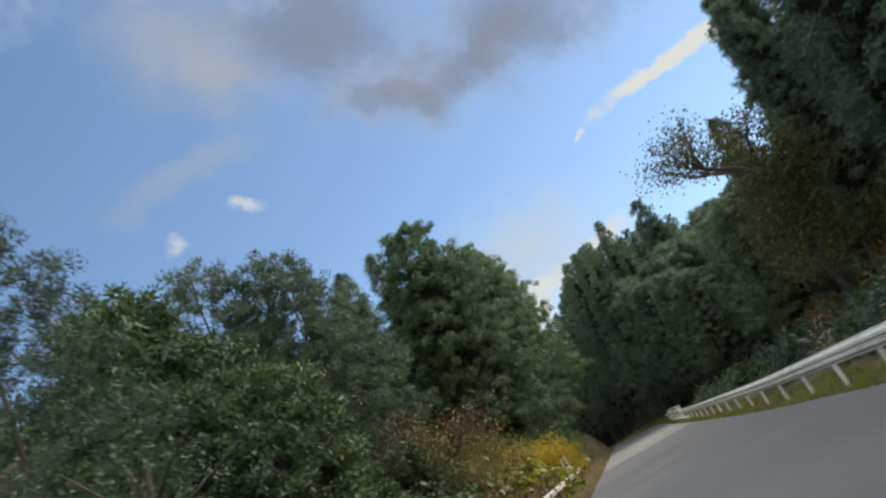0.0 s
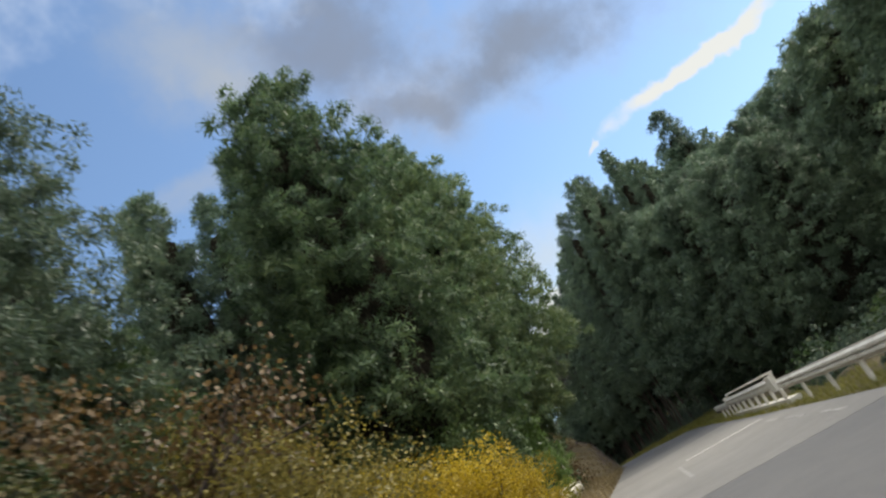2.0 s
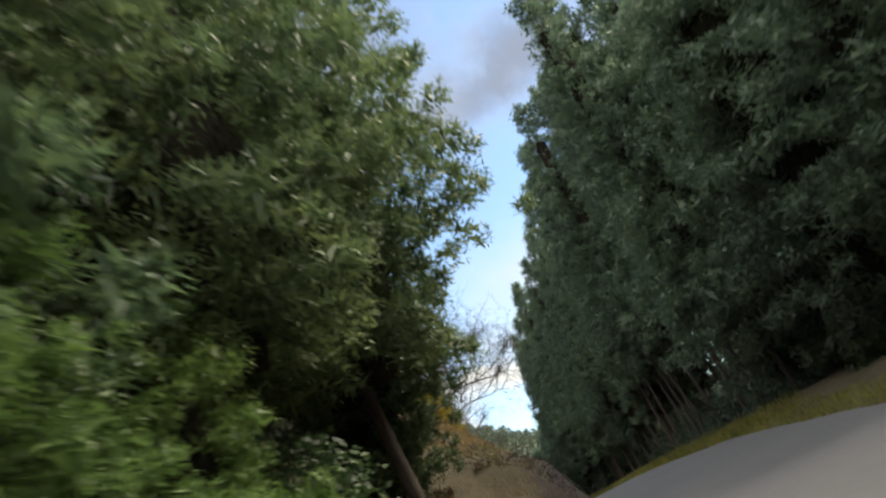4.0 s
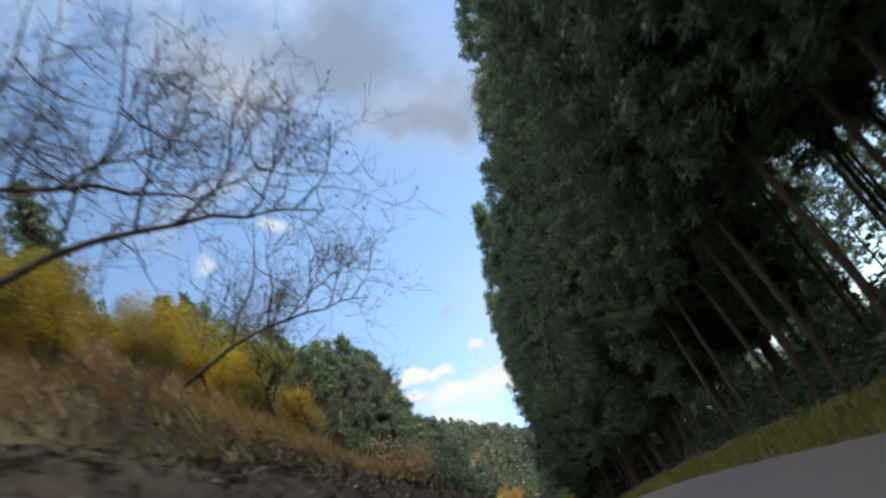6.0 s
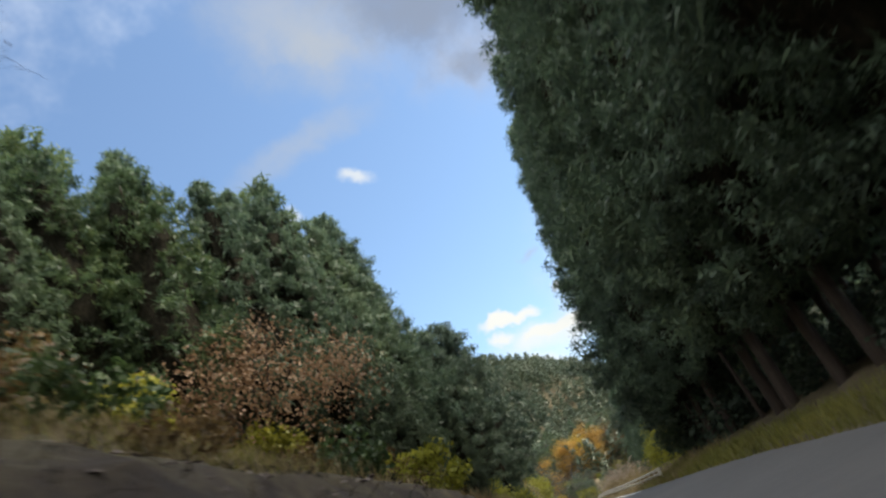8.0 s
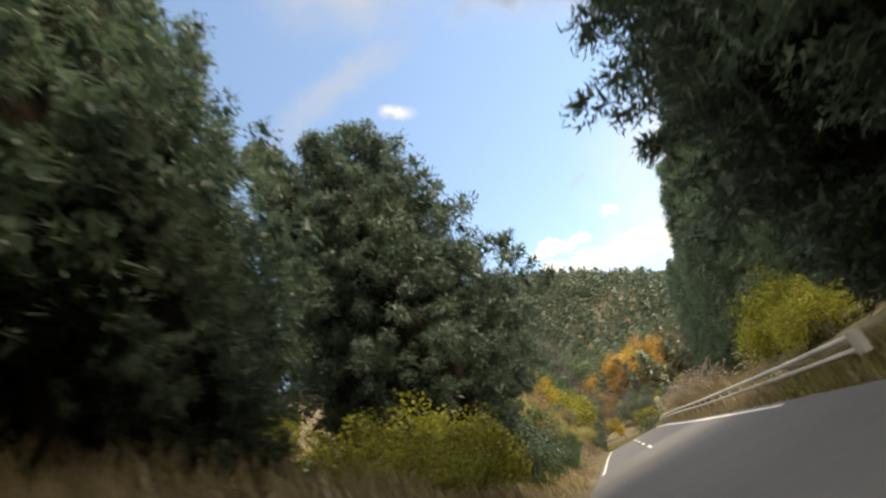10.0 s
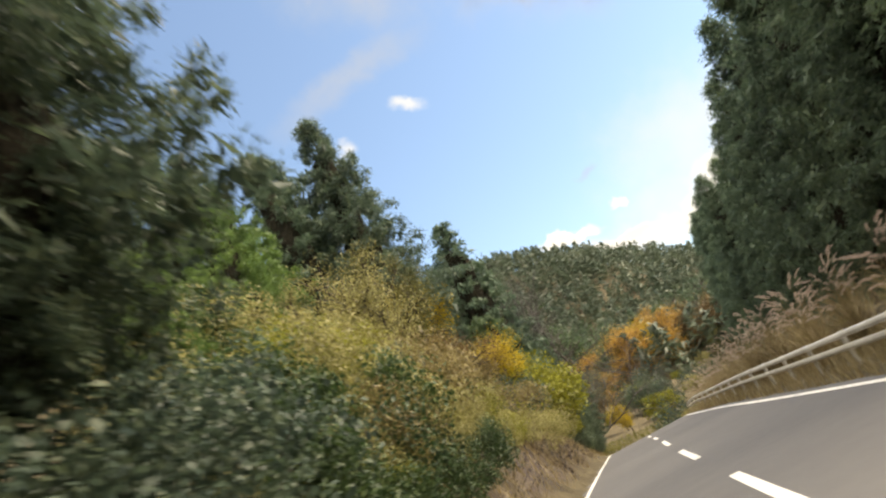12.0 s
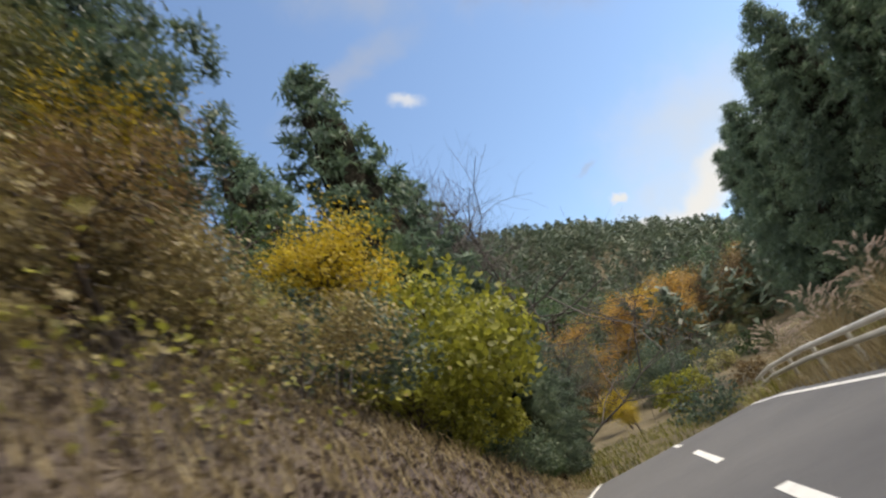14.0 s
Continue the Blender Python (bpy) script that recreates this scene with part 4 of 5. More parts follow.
for x, y, top in ((-24, 162.4, 32.5), (-31.5, 163.5, 40), (-36, 166.4, 44), (-26, 156, 31), (-22.5, 152, 26), (-27, 147, 28), (-33, 154, 36),
                  (-22, 166, 28), (-18.5, 165.5, 22), (-24, 172, 33), (-27, 178, 34), (-40, 158, 44), (-36, 146, 38), (-30, 140, 33), (-24, 143, 24)):
    plant(R.choice((c_hill, c_hill, c_hill_b)), x, y, top)
for i in range(60):
    s, d = R.uniform(128, 262), -R.uniform(17, 58)
    p = at(s, d)
    if 181 < s < 216 and d > -30:
        continue
    plant(R.choice((c_hill, c_hill_b)), p.x, p.y, gz(p.x, p.y) + R.uniform(8, 12))
for x, y, top in ((-20.8, 170.9, 31), (-19.6, 174.0, 27), (-18.6, 171.0, 22), (-24.3, 150, 29), (-23, 155, 28), (-20.6, 158, 27), (-19.6, 162, 27), (-22, 159, 29), (-26, 153, 31), (-19, 166, 26.5)):
    plant(R.choice((c_hill, c_hill_b)), x, y, top)
for s, d, h in ((146, -17, 9), (150, -15.5, 8.5), (152, -19, 10), (157, -17, 9)):
    p = at(s, d)
    plant(c_far_bare, p.x, p.y, gz(p.x, p.y) + h + 3)
for x, y, top in ((-23, 152, 19),):
    plant(pink, x, y, top)
for ob, s, d, h in ((lime, 131, -11.5, 14.5), (lime, 128, -10.2, 13.6), (lime, 126, -8.8, 11.5), (lime, 132.5, -14.5, 17.5), (yellow, 129, -8.6, 10.5), (yellow, 122, -9.5, 11), (lime, 124, -12, 14.5), (khaki, 134, -10, 11.5)):
    p = at(s, d)
    plant(ob, p.x, p.y, p.z + h)
# left, s 172 to 215: dark conifers close to the road
for x, y, top in ((-30, 186, 19), (-33, 189, 22), (-28.5, 189.5, 16), (-36, 186, 24), (-31.5, 194, 20), (-35, 195, 23), (-27, 185.5, 13), (-39, 191, 27)):
    plant(R.choice((c_hill, c_hill_b)), x, y, top)
for ob, x, y, top in ((c_mid, -22.3, 192.6, 23.5), (c_mid, -25.5, 193.5, 25), (c_wide, -25.6, 203.4, 19), (c_b, -27.5, 197, 28), (c_mid, -28.5, 200, 21), (c_mid, -24.6, 200, 17),
                      (c_mid, -15.9, 166.5, 12)):
    plant(ob, x, y, top)
for s, d, h in ((188.4, -9.4, 7.0),):
    p = at(s, d)
    plant(lime, p.x, p.y, p.z + h)
# left, s 215 to 262: above the vine bank
for ob, x, y, top in ((c_mid, -40.1, 241.6, 36.5), (c_mid, -46, 244.7, 38), (c_hill, -43.5, 239, 35), (c_hill_b, -40.2, 242.5, 26), (olive, -38.6, 237.5, 22.0), (rust, -38.0, 241.0, 17.6), (rust, -35.4, 237.0, 15.2), (khaki, -34.8, 230, 14.5), (khaki, -38, 228, 19), (green_b, -38.4, 246, 14.5), (khaki, -34.4, 224, 14.5), (khaki, -37, 233, 20), (khaki, -39, 234, 22), (yellow, -38.0, 246.6, 16.0),
                      (c_green, -44, 233, 31), (c_green, -46, 224, 28), (c_green, -38, 221, 22), (c_green, -33.5, 217, 16.5), (c_green, -31, 211.5, 15), (green, -34.5, 213, 19), (green_b, -30, 215, 12), (c_hill, -50, 236, 40), (c_hill, -54, 244, 44), (green_b, -52, 228, 36),
                      ):
    plant(ob, x, y, top)
for ob, x, y, top in ((c_hill, -43.4, 272, 28), (c_hill, -44, 265, 30), (c_hill_b, -39.8, 255, 19.5), (bare, -44.5, 275, 31), (c_hill, -49, 262, 33), (c_hill, -53, 270, 36),
                      (c_mid, -38.3, 259, 17), (c_mid, -39.4, 264.5, 13.5), (c_mid, -36.8, 255, 13.4), (lime, -36.4, 246.5, 10.6), (khaki, -38.6, 249, 14), (green_b, -43, 249, 21), (c_hill, -46, 285, 15)):
    plant(ob, x, y, top)
for x, y, top, turn in ((-47.5, 265, 29.5, 0), (-46.0, 262.5, 27.0, 18)):
    again(bare, x, y, (top - gz(x, y)) / bare["tall"], turn)
p = at(113.5, -14.5)
plant(c_mid, p.x, p.y, p.z + 28, "dark conifer on the crest above the cutting")
# ahead, beyond the bend
for ob, x, y, top in ((yellow, -42, 287, 9.6), (yellow, -40.5, 283, 8.2), (ever_b, -47, 308, 12), (rust_b, -46.5, 297, 13.8), (orange, -48.5, 305, 19), (orange, -40.5, 338, 23), (yellow, -45, 336, 23.5), (orange, -48, 330, 22), (rust_b, -35, 345, 23), (rust_b, -31, 340, 21),
                      (green_b, -52, 315, 27), (green_b, -56, 325, 32), (ever_b, -50, 300, 18), (ever_b, -47, 290, 15), (green_b, -44, 350, 24), (green_b, -37, 356, 27), (green_b, -30, 362, 28), (c_hill, -52, 290, 21), (c_hill_b, -56, 300, 25), (c_hill, -54, 310, 26), (green_b, -50, 340, 28),
                      (green_b, -60, 310, 32), (olive, -28, 352, 23), (olive, -33, 330, 15)):
    plant(ob, x, y, top)
for i in range(60):
    x, y = R.uniform(-110, 20), 330 + 70 * R.random()
    plant(R.choice((c_hill, c_hill_b, c_hill_b, green_b) if i % 6 else (rust_b, orange)), x, y, gz(x, y) + R.uniform(8, 13))


def far_woods():
    """Distant wooded ridges: ragged crowns standing close together."""
    rng = np.random.default_rng(91)
    x = np.concatenate([rng.uniform(-330, 200, 1400), rng.uniform(-150, 70, 4200)])
    y = np.concatenate([345 + 230 * rng.random(1400), 325 + 200 * rng.random(4200)])
    n = len(x)
    h, r = rng.uniform(6, 11, n), rng.uniform(2.0, 3.8, n)
    z = ground_height(x, y)
    m = 44
    t = rng.random((n, m)) ** .8
    az = rng.uniform(0, 6.283, (n, m))
    rr = r[:, None] * (1 - t) ** .6 * rng.uniform(.7, 1.1, (n, m))
    P = np.stack([x[:, None] + np.cos(az) * rr, y[:, None] + np.sin(az) * rr, z[:, None] + h[:, None] * (.1 + .88 * t)], -1).reshape(-1, 3)
    out = np.stack([np.cos(az), np.sin(az), np.full_like(az, .1)], -1).reshape(-1, 3)
    tagged(new("far_woods", needle_mesh("far_woods", rng, P, out, .8, M_FARWOOD)), "distant wooded ridge of mixed green trees", "forest", kind="stuff")


far_woods()


def hill_woods():
    """Trees that clothe the hillside away from the road."""
    rng = np.random.default_rng(93)
    n = 1500
    ss, dd = rng.uniform(-60, 275, n), np.where(rng.random(n) < .7, -rng.uniform(44, 130, n), rng.uniform(75, 150, n))
    P0 = np.array([at(a, c)[:2] for a, c in zip(ss, dd)])
    x, y = P0[:, 0], P0[:, 1]
    h, r = rng.uniform(6, 9, n), rng.uniform(2.0, 3.4, n)
    z = ground_height(x, y)
    m = 26
    t = rng.random((n, m)) ** .8
    az = rng.uniform(0, 6.283, (n, m))
    rr = r[:, None] * (1 - t) ** .6 * rng.uniform(.7, 1.1, (n, m))
    P = np.stack([x[:, None] + np.cos(az) * rr, y[:, None] + np.sin(az) * rr, z[:, None] + h[:, None] * (.1 + .88 * t)], -1).reshape(-1, 3)
    out = np.stack([np.cos(az), np.sin(az), np.full_like(az, .1)], -1).reshape(-1, 3)
    tagged(new("hillside_woods", needle_mesh("hillside_woods", rng, P, out, 1.3, M_FARWOOD)), "mixed green woods covering the hillside", "forest", kind="stuff")


hill_woods()

# ---- shrubs and undergrowth ----
MASS = collections.defaultdict(list)


def mass(ob, x, y, top, sink=.4):
    """Remember a place for undergrowth that nobody could count."""
    sc = max((top - gz(x, y) + sink) / ob["tall"], .18)
    MASS[ob.name].append((x, y, gz(x, y) - sink, sc, R.uniform(0, 6.283)))


def join_mass(ob, label):
    fol = next(c for c in ob.children if c.name.startswith("foliage")).data
    co = np.empty(len(fol.vertices) * 3, np.float32)
    fol.vertices.foreach_get("co", co)
    co = co.reshape(-1, 3)
    tri = np.empty(len(fol.loops), np.int32)
    fol.loops.foreach_get("vertex_index", tri)
    vs, fs = [], []
    for i, (x, y, z, sc, a) in enumerate(MASS[ob.name]):
        c, s = math.cos(a) * sc, math.sin(a) * sc
        vs.append(np.column_stack([co[:, 0] * c - co[:, 1] * s + x, co[:, 0] * s + co[:, 1] * c + y, co[:, 2] * sc + z]))
        fs.append(tri + i * len(co))
    if vs:
        tagged(new("undergrowth", fast_mesh("undergrowth", np.concatenate(vs), np.concatenate(fs), 3, fol.materials[0])), label, "undergrowth", kind="stuff")


def shrub(seed, h, w, mat, label, **kw):
    ob = bush(seed, h, w, mat, label=label, **kw)
    ob["tall"] = float(h)
    return ob


y_shrub = shrub(21, 3.6, 4.6, M_YELLOW, "bright yellow leafed shrub at the road's edge", count=24000, leaf=.046)
yg_shrub = shrub(22, 3.4, 4.6, M_YELLOWGREEN, "yellow green leafed shrub on the roadside bank", count=7000, leaf=.076)
yg_big = shrub(37, 3.4, 4.6, M_YELLOWGREEN, "yellow green shrub with large leaves on the bank", count=5600, leaf=.1)
yg_low = shrub(32, 2.6, 4.0, M_YELLOWGREEN, "low yellow green leafed shrub", count=1300, leaf=.19)
g_shrub = shrub(24, 3.0, 4.2, M_GREEN, "low green shrub on the roadside bank", count=5600, leaf=.085)
g_low = shrub(36, 3.0, 4.2, M_GREEN, "low green shrub under the trees", count=750, leaf=.22)
d_low = shrub(38, 3.0, 4.4, M_EVERGREEN, "dark evergreen shrub inside the wood", count=1100, leaf=.16)
b_shrub = shrub(45, 2.8, 4.4, M_BROWNVINE, "withered brown vine hanging over a shrub", count=7000, leaf=.065, droop=.9)
d_round = shrub(46, 6.0, 7.4, M_EVERGREEN, "large round dark evergreen bush on the inside of the bend", count=12000, leaf=.11)
d_shrub = shrub(25, 3.0, 4.4, M_EVERGREEN, "dark rounded evergreen shrub near the trees", count=4200, leaf=.1)
v_shrub = shrub(26, 2.6, 4.8, M_VINE, "mound of pale climbing vine over a shrub", count=9000, leaf=.056, droop=.9)
v_low = shrub(33, 2.4, 4.0, M_VINE, "low mound of pale climbing vine", count=1300, leaf=.19)
p_shrub = shrub(34, 4.6, 6.4, M_PINKBROWN, "dry pinkish brown rounded bush on the bank", count=11000, leaf=.062)
r_big = shrub(40, 5.0, 5.2, M_GOLDLEAF, "golden brown withered shrub beside the guard rail", count=14000, leaf=.056)
g_big = shrub(41, 6.0, 6.4, M_GREEN, "tall rounded green bush before the cedars", count=7000, leaf=.12)
r_shrub = shrub(27, 2.2, 3.2, M_RUST, "brown withered shrub among dry grass", count=1000, leaf=.13)
for ob, x, y, top in ((y_shrub, -5.8, 60.5, 4.7), (yg_shrub, -25.6, 210, 7.0), (yg_big, -18.2, 182.6, 7.2), (g_shrub, -12, 28, 2), (g_low, -27, 28, 4), (d_low, 14, 70, 4.5), (b_shrub, -34.0, 233.5, 11.0), (d_round, -41.2, 300, 13.2), (d_shrub, -39.5, 300, 11), (yg_low, -38, 292, 9), (v_low, -34, 222, 14), (v_shrub, -31.3, 226.5, 10.6), (p_shrub, -20.3, 160.5, 20.2), (r_shrub, -8.5, 45, 4), (r_big, -8, 50, 6.2), (g_big, -7, 66, 7.6)):
    plant(ob, x, y, top, first=True)
for ob, x, y, top in ((y_shrub, -5.0, 64, 3.9), (yg_shrub, -4.9, 68.5, 3.2), (r_big, -9.4, 56.5, 5.4), (y_shrub, -10.2, 57, 5.0), (r_big, -8.6, 51, 3.8), (yg_low, -6.8, 45.5, 3.2), (r_shrub, -6.4, 40.5, 2.2), (r_big, -9, 46, 4.6), (r_shrub, -6.5, 72, 4), (c_green, -5.7, 72.6, 9.8), (c_green, -5.6, 77.2, 8.6), (g_big, -6.2, 80, 6.8),
                      (r_shrub, -5, 86, 4.2), (r_shrub, -5.5, 91, 5), (r_shrub, -4.6, 95, 5.5), (g_shrub, -9, 33, 3.5), (g_shrub, -8, 27, 2.2), (g_shrub, -10.5, 21, 1.6), (r_shrub, -6.5, 31, 1.9), (g_shrub, -16, 24, 2.5), (g_shrub, -13.5, 30, 4.5), (g_shrub, -18, 32, 5),
                      ):
    plant(ob, x, y, top)
for ob, x, y, top in ((yg_big, -17.4, 180, 7.2), (yg_big, -19.2, 185.2, 8.3), (g_shrub, -20.8, 188.8, 8.2), (yg_big, -21.2, 186.2, 9.6), (yg_big, -17.0, 176.6, 6.8), (g_shrub, -19.8, 178.2, 7.6), (g_shrub, -21.8, 180.5, 9), (yg_big, -19.4, 182, 8.6), (r_shrub, -16.2, 173.5, 6.8), (r_shrub, -17.4, 175.5, 7.2), (g_shrub, -20.6, 193.5, 6.6), (d_shrub, -21.8, 193, 8.4), (d_shrub, -22.8, 196, 8.6), (d_shrub, -23.6, 198.5, 8.4), (g_shrub, -22, 198, 6.2), (d_shrub, -23.6, 202, 7.4), (d_shrub, -24.8, 205, 8.2), (d_shrub, -26.4, 207.2, 9.4), (d_shrub, -28.4, 209, 11), (d_shrub, -24.2, 200, 9), (d_shrub, -26.5, 203, 10), (g_shrub, -25.0, 207, 7.6), (g_shrub, -26.8, 209, 9), (g_shrub, -28.6, 211, 11),
                      (yg_shrub, -10.2, 214, 9.2), (yg_shrub, -9.3, 216.5, 10.6), (yg_shrub, -8.6, 211, 8.4)):
    plant(ob, x, y, top)
# the vine bank, s 212 to 256
R.seed(31)
for i in range(74):
    s = 211 + i * .61 + R.uniform(-.6, .6)
    d = -R.uniform(3.6, 11.5)
    if s > 229 and d > -7.2:
        d = -R.uniform(7.2, 11.5)
    p = at(s, d)
    ob = R.choice((v_shrub, v_shrub, b_shrub, g_shrub, g_shrub, yg_shrub)) if d > -7.5 else R.choice((v_shrub, yg_shrub, g_shrub, v_shrub, b_shrub))
    if s > 227:
        ob = R.choice((b_shrub, b_shrub, b_shrub, v_shrub, yg_shrub, d_shrub))
    if s > 247:
        ob = R.choice((d_shrub, g_shrub, yg_shrub, d_shrub))
        d = max(d, -9)
    plant(ob, p.x, p.y, gz(p.x, p.y) + R.uniform(1.6, 3.2) * (1 if d < -5 else .75), sink=.5)
for i in range(44):
    s = 206 + i * 1.12
    if 228.5 < s < 249:
        continue
    p = at(s, -3.7 - 1.1 * (i % 2) + R.uniform(-.3, .3))
    ob = ((g_shrub, v_shrub, g_shrub, yg_shrub, g_shrub, v_shrub) if s < 220 else (v_shrub, yg_shrub, v_shrub))[i % (6 if s < 220 else 3)] if s < 248 else (g_shrub, d_shrub, yg_shrub)[i % 3]
    plant(ob, p.x, p.y, gz(p.x, p.y) + R.uniform(.9, 1.6), sink=.45)
for ob, x, y, top in ((yg_shrub, -38.0, 249.0, 14.8), (yg_big, -36.2, 248.4, 10.0), (yg_big, -37.4, 250.0, 14.4), (b_shrub, -35.2, 240.6, 12.0), (d_shrub, -36.4, 243.5, 13.0)):
    plant(ob, x, y, top)
# withered shrub on the lip of the cutting
p = at(109.4, -5.0)
plant(bare, p.x, p.y, p.z + 6.6, "withered brown shrub with many upright stems")
for i in range(16):
    p = at(106 + 1.5 * i + R.uniform(-.6, .6), -R.uniform(8.0, 12.5))
    plant((r_big, y_shrub, r_big, yg_shrub)[i % 4], p.x, p.y, gz(p.x, p.y) + R.uniform(1.3, 2.6), sink=.3)
# slope above the cutting
for i in range(30):
    s, d = R.uniform(134, 172), -R.uniform(5.5, 15)
    p = at(s, d)
    mass(R.choice((r_shrub, r_shrub, yg_low, g_low, v_low)), p.x, p.y, gz(p.x, p.y) + R.uniform(.8, 2.2))
# low growth between the conifers and the dry grass
for i in range(16):
    p = at(R.uniform(175, 188), -R.uniform(7.5, 13))
    mass(g_low, p.x, p.y, gz(p.x, p.y) + R.uniform(1.0, 2.2))
# far bank
for i in range(40):
    x, y = R.uniform(-62, -30), R.uniform(278, 345)
    mass(R.choice((r_shrub, yg_low, d_low, g_low, v_low)), x, y, gz(x, y) + R.uniform(1.5, 3.5))
for s, d, h in UNDER:
    p = at(s, d)
    mass(d_low, p.x, p.y, gz(p.x, p.y) + h)
for i in range(60):
    p = at(R.uniform(4, 66), R.uniform(6.9, 11))
    mass(R.choice((g_low, d_low, d_low)), p.x, p.y, gz(p.x, p.y) + R.uniform(.7, 1.7))
# left slope below the road at the start, and the wood's floor on the right
for i in range(36):
    x, y = R.uniform(-34, -6), R.uniform(14, 62)
    mass(R.choice((g_low, g_low, d_low, r_shrub)), x, y, gz(x, y) + R.uniform(1.5, 3.5))
for i in range(70):
    p = at(R.uniform(8, 200), R.uniform(9, 30))
    mass(R.choice((g_low, d_low, d_low, r_shrub)), p.x, p.y, gz(p.x, p.y) + R.uniform(1.0, 2.6))

join_mass(r_shrub, "withered brown undergrowth on the slopes")
join_mass(yg_low, "yellow green undergrowth on the slopes")
join_mass(g_low, "low green undergrowth under the trees")
join_mass(v_low, "low pale vines over the slopes")
join_mass(d_low, "dark evergreen undergrowth inside the cedar wood")
# taller growth on the bank before the broad cedars
for ob, x, y, top in ((r_big, -11.5, 54, 8.5), (r_big, -10.8, 57.5, 8.6), (r_big, -12.6, 54.5, 9.4), (y_shrub, -7.3, 61.6, 5.6), (y_shrub, -9.2, 60.6, 5.7)):
    plant(ob, x, y, top)

# ---- grasses ----
def along(n, s0, s1, d0, d1, rng):
    ss, dd = rng.uniform(s0, s1, n), rng.uniform(d0, d1, n)
    pts = np.array([at(a, b)[:2] for a, b in zip(ss, dd)])
    return np.column_stack([pts, ground_height(pts[:, 0], pts[:, 1]) - .02])


G = np.random.default_rng(77)


def grass(label, n, s0, s1, d0, d1, h, mat, width=.012, lean=.5):
    me = grass_mesh("grass", G, along(n, s0, s1, d0, d1, G), h, mat, width, lean)
    tagged(new("grass", me), label, "grass", kind="stuff")


grass("short yellow green grass along the road's edge", 20000, 0, 100, 4.15, 6.0, .2, M_GRASS)
grass("yellow green grass verge before the cedar wood", 14000, 96, 190, 4.2, 6.6, .42, M_GRASS, .016)
grass("dry tufted grass along the guard rail", 12000, 172, 262, 4.2, 7.5, .45, M_STRAW, .016)
grass("thin dry grass at the road's edge", 7000, 20, 98, -4.8, -2.2, .4, M_STRAW, .014)
grass("dry grass hanging over the top of the cutting", 9000, 96, 180, -9.5, -4.6, .5, M_STRAW, .018, .8)
grass("golden dry grass on the steep slope above the cutting", 19000, 96, 134, -24, -6.0, .6, M_GOLD, .024, .8)
grass("moss green grass on the slope above the cutting", 9000, 98, 175, -14, -5, .45, M_GRASS, .02, .7)
grass("dry grass and stalks on the roadside bank", 14000, 176, 262, -7, -2.3, .5, M_STRAW, .016, .7)

grass("tall dry grass on the bank below the conifers", 9000, 164, 188, -12, -2.5, .75, M_STRAW, .016, .7)

grass("brown green grass round the outside of the bend", 16000, 252, 300, 4.2, 20, .55, M_GRASS, .03, .7)
grass("yellowish grass on the inside of the bend", 6000, 256, 300, -9, -2.3, .45, M_GRASS, .03, .7)


def pampas(seed, h=2.0, blades=170, plumes=22):
    rng = np.random.default_rng(seed)
    root = thing("pampas_grass", "dry pampas grass clump with pale feathery plumes", "grass", "pampas clumps")
    base = np.column_stack([rng.normal(0, .16, (blades, 2)), np.zeros(blades)])
    bl = new("leaf_tuft", grass_mesh("leaf_tuft", rng, base, h * .75, M_STRAW, .016, .75, 4))
    bl.parent = root
    for i in range(plumes):
        az, r = rng.uniform(0, 6.28), rng.uniform(.15, .6)
        tt = np.linspace(0, 1, 5)[:, None]
        tip = np.array([math.cos(az) * r, math.sin(az) * r, h * rng.uniform(.6, 1.08)])
        path = tip * tt * np.concatenate([tt, tt, np.ones_like(tt)], 1)
        v, f = tube(path, np.linspace(.006, .003, 5), 3)
        st = mesh_object("stalk", v, f, M_STRAW, root)
        p0, d0 = path[-1], unitv(path[-1] - path[-2] + np.array([math.cos(az), math.sin(az), -.2]) * .25)
        n = 110
        u = rng.uniform(0, 1, n)
        P = p0 + d0 * (u * .34)[:, None] + rng.normal(0, .016, (n, 3)) * (1.2 - u)[:, None] + np.array([0, 0, -.12]) * (u ** 2)[:, None]
        pl = new("plume", needle_mesh("plume", rng, P, np.tile(d0, (n, 1)), .02, M_PLUME))
        pl.parent = st
    root["tall"] = h * 1.1
    return root


pa = pampas(31)
p = at(231.5, 5.9)
plant(pa, p.x, p.y, p.z + 2.5, first=True)
for s, d, h in ((209, 5.7, 2.2), (210.5, 6.3, 2.4), (212.5, 5.9, 2.3), (215, 6.6, 2.5), (218, 6.2, 2.3), (221, 6.0, 2.5), (223.5, 6.9, 2.8), (226, 6.1, 2.5), (228.2, 5.8, 2.4), (230, 6.8, 2.9), (233, 6.4, 2.6),
                (235, 5.8, 2.4), (237, 7.2, 2.9), (239, 6.2, 2.5), (242, 7.0, 2.8), (245, 6.2, 2.4), (248, 7.0, 2.5), (251, 6.4, 2.3), (254, 6.8, 2.4), (256.5, 6.0, 2.3), (258, 8.2, 2.8), (260.5, 6.6, 2.5), (262, 9.4, 2.8), (263.5, 7.2, 2.5), (266, 8.4, 2.7), (268.5, 6.6, 2.3), (229, 7.8, 3.0), (234, 8.2, 3.0), (224, 8.4, 3.0), (206, 6.4, 2.0), (203, 7.0, 2.0),
                (22, 6.2, 1.5), (16, 6.4, 1.5), (46, -6.6, 1.8), (49, -7.2, 2.2), (43, -6.2, 1.4), (52, -6.6, 2.2), (40, -6.0, 1.2)):
    p = at(s, d)
    plant(pa, p.x, p.y, p.z + h)


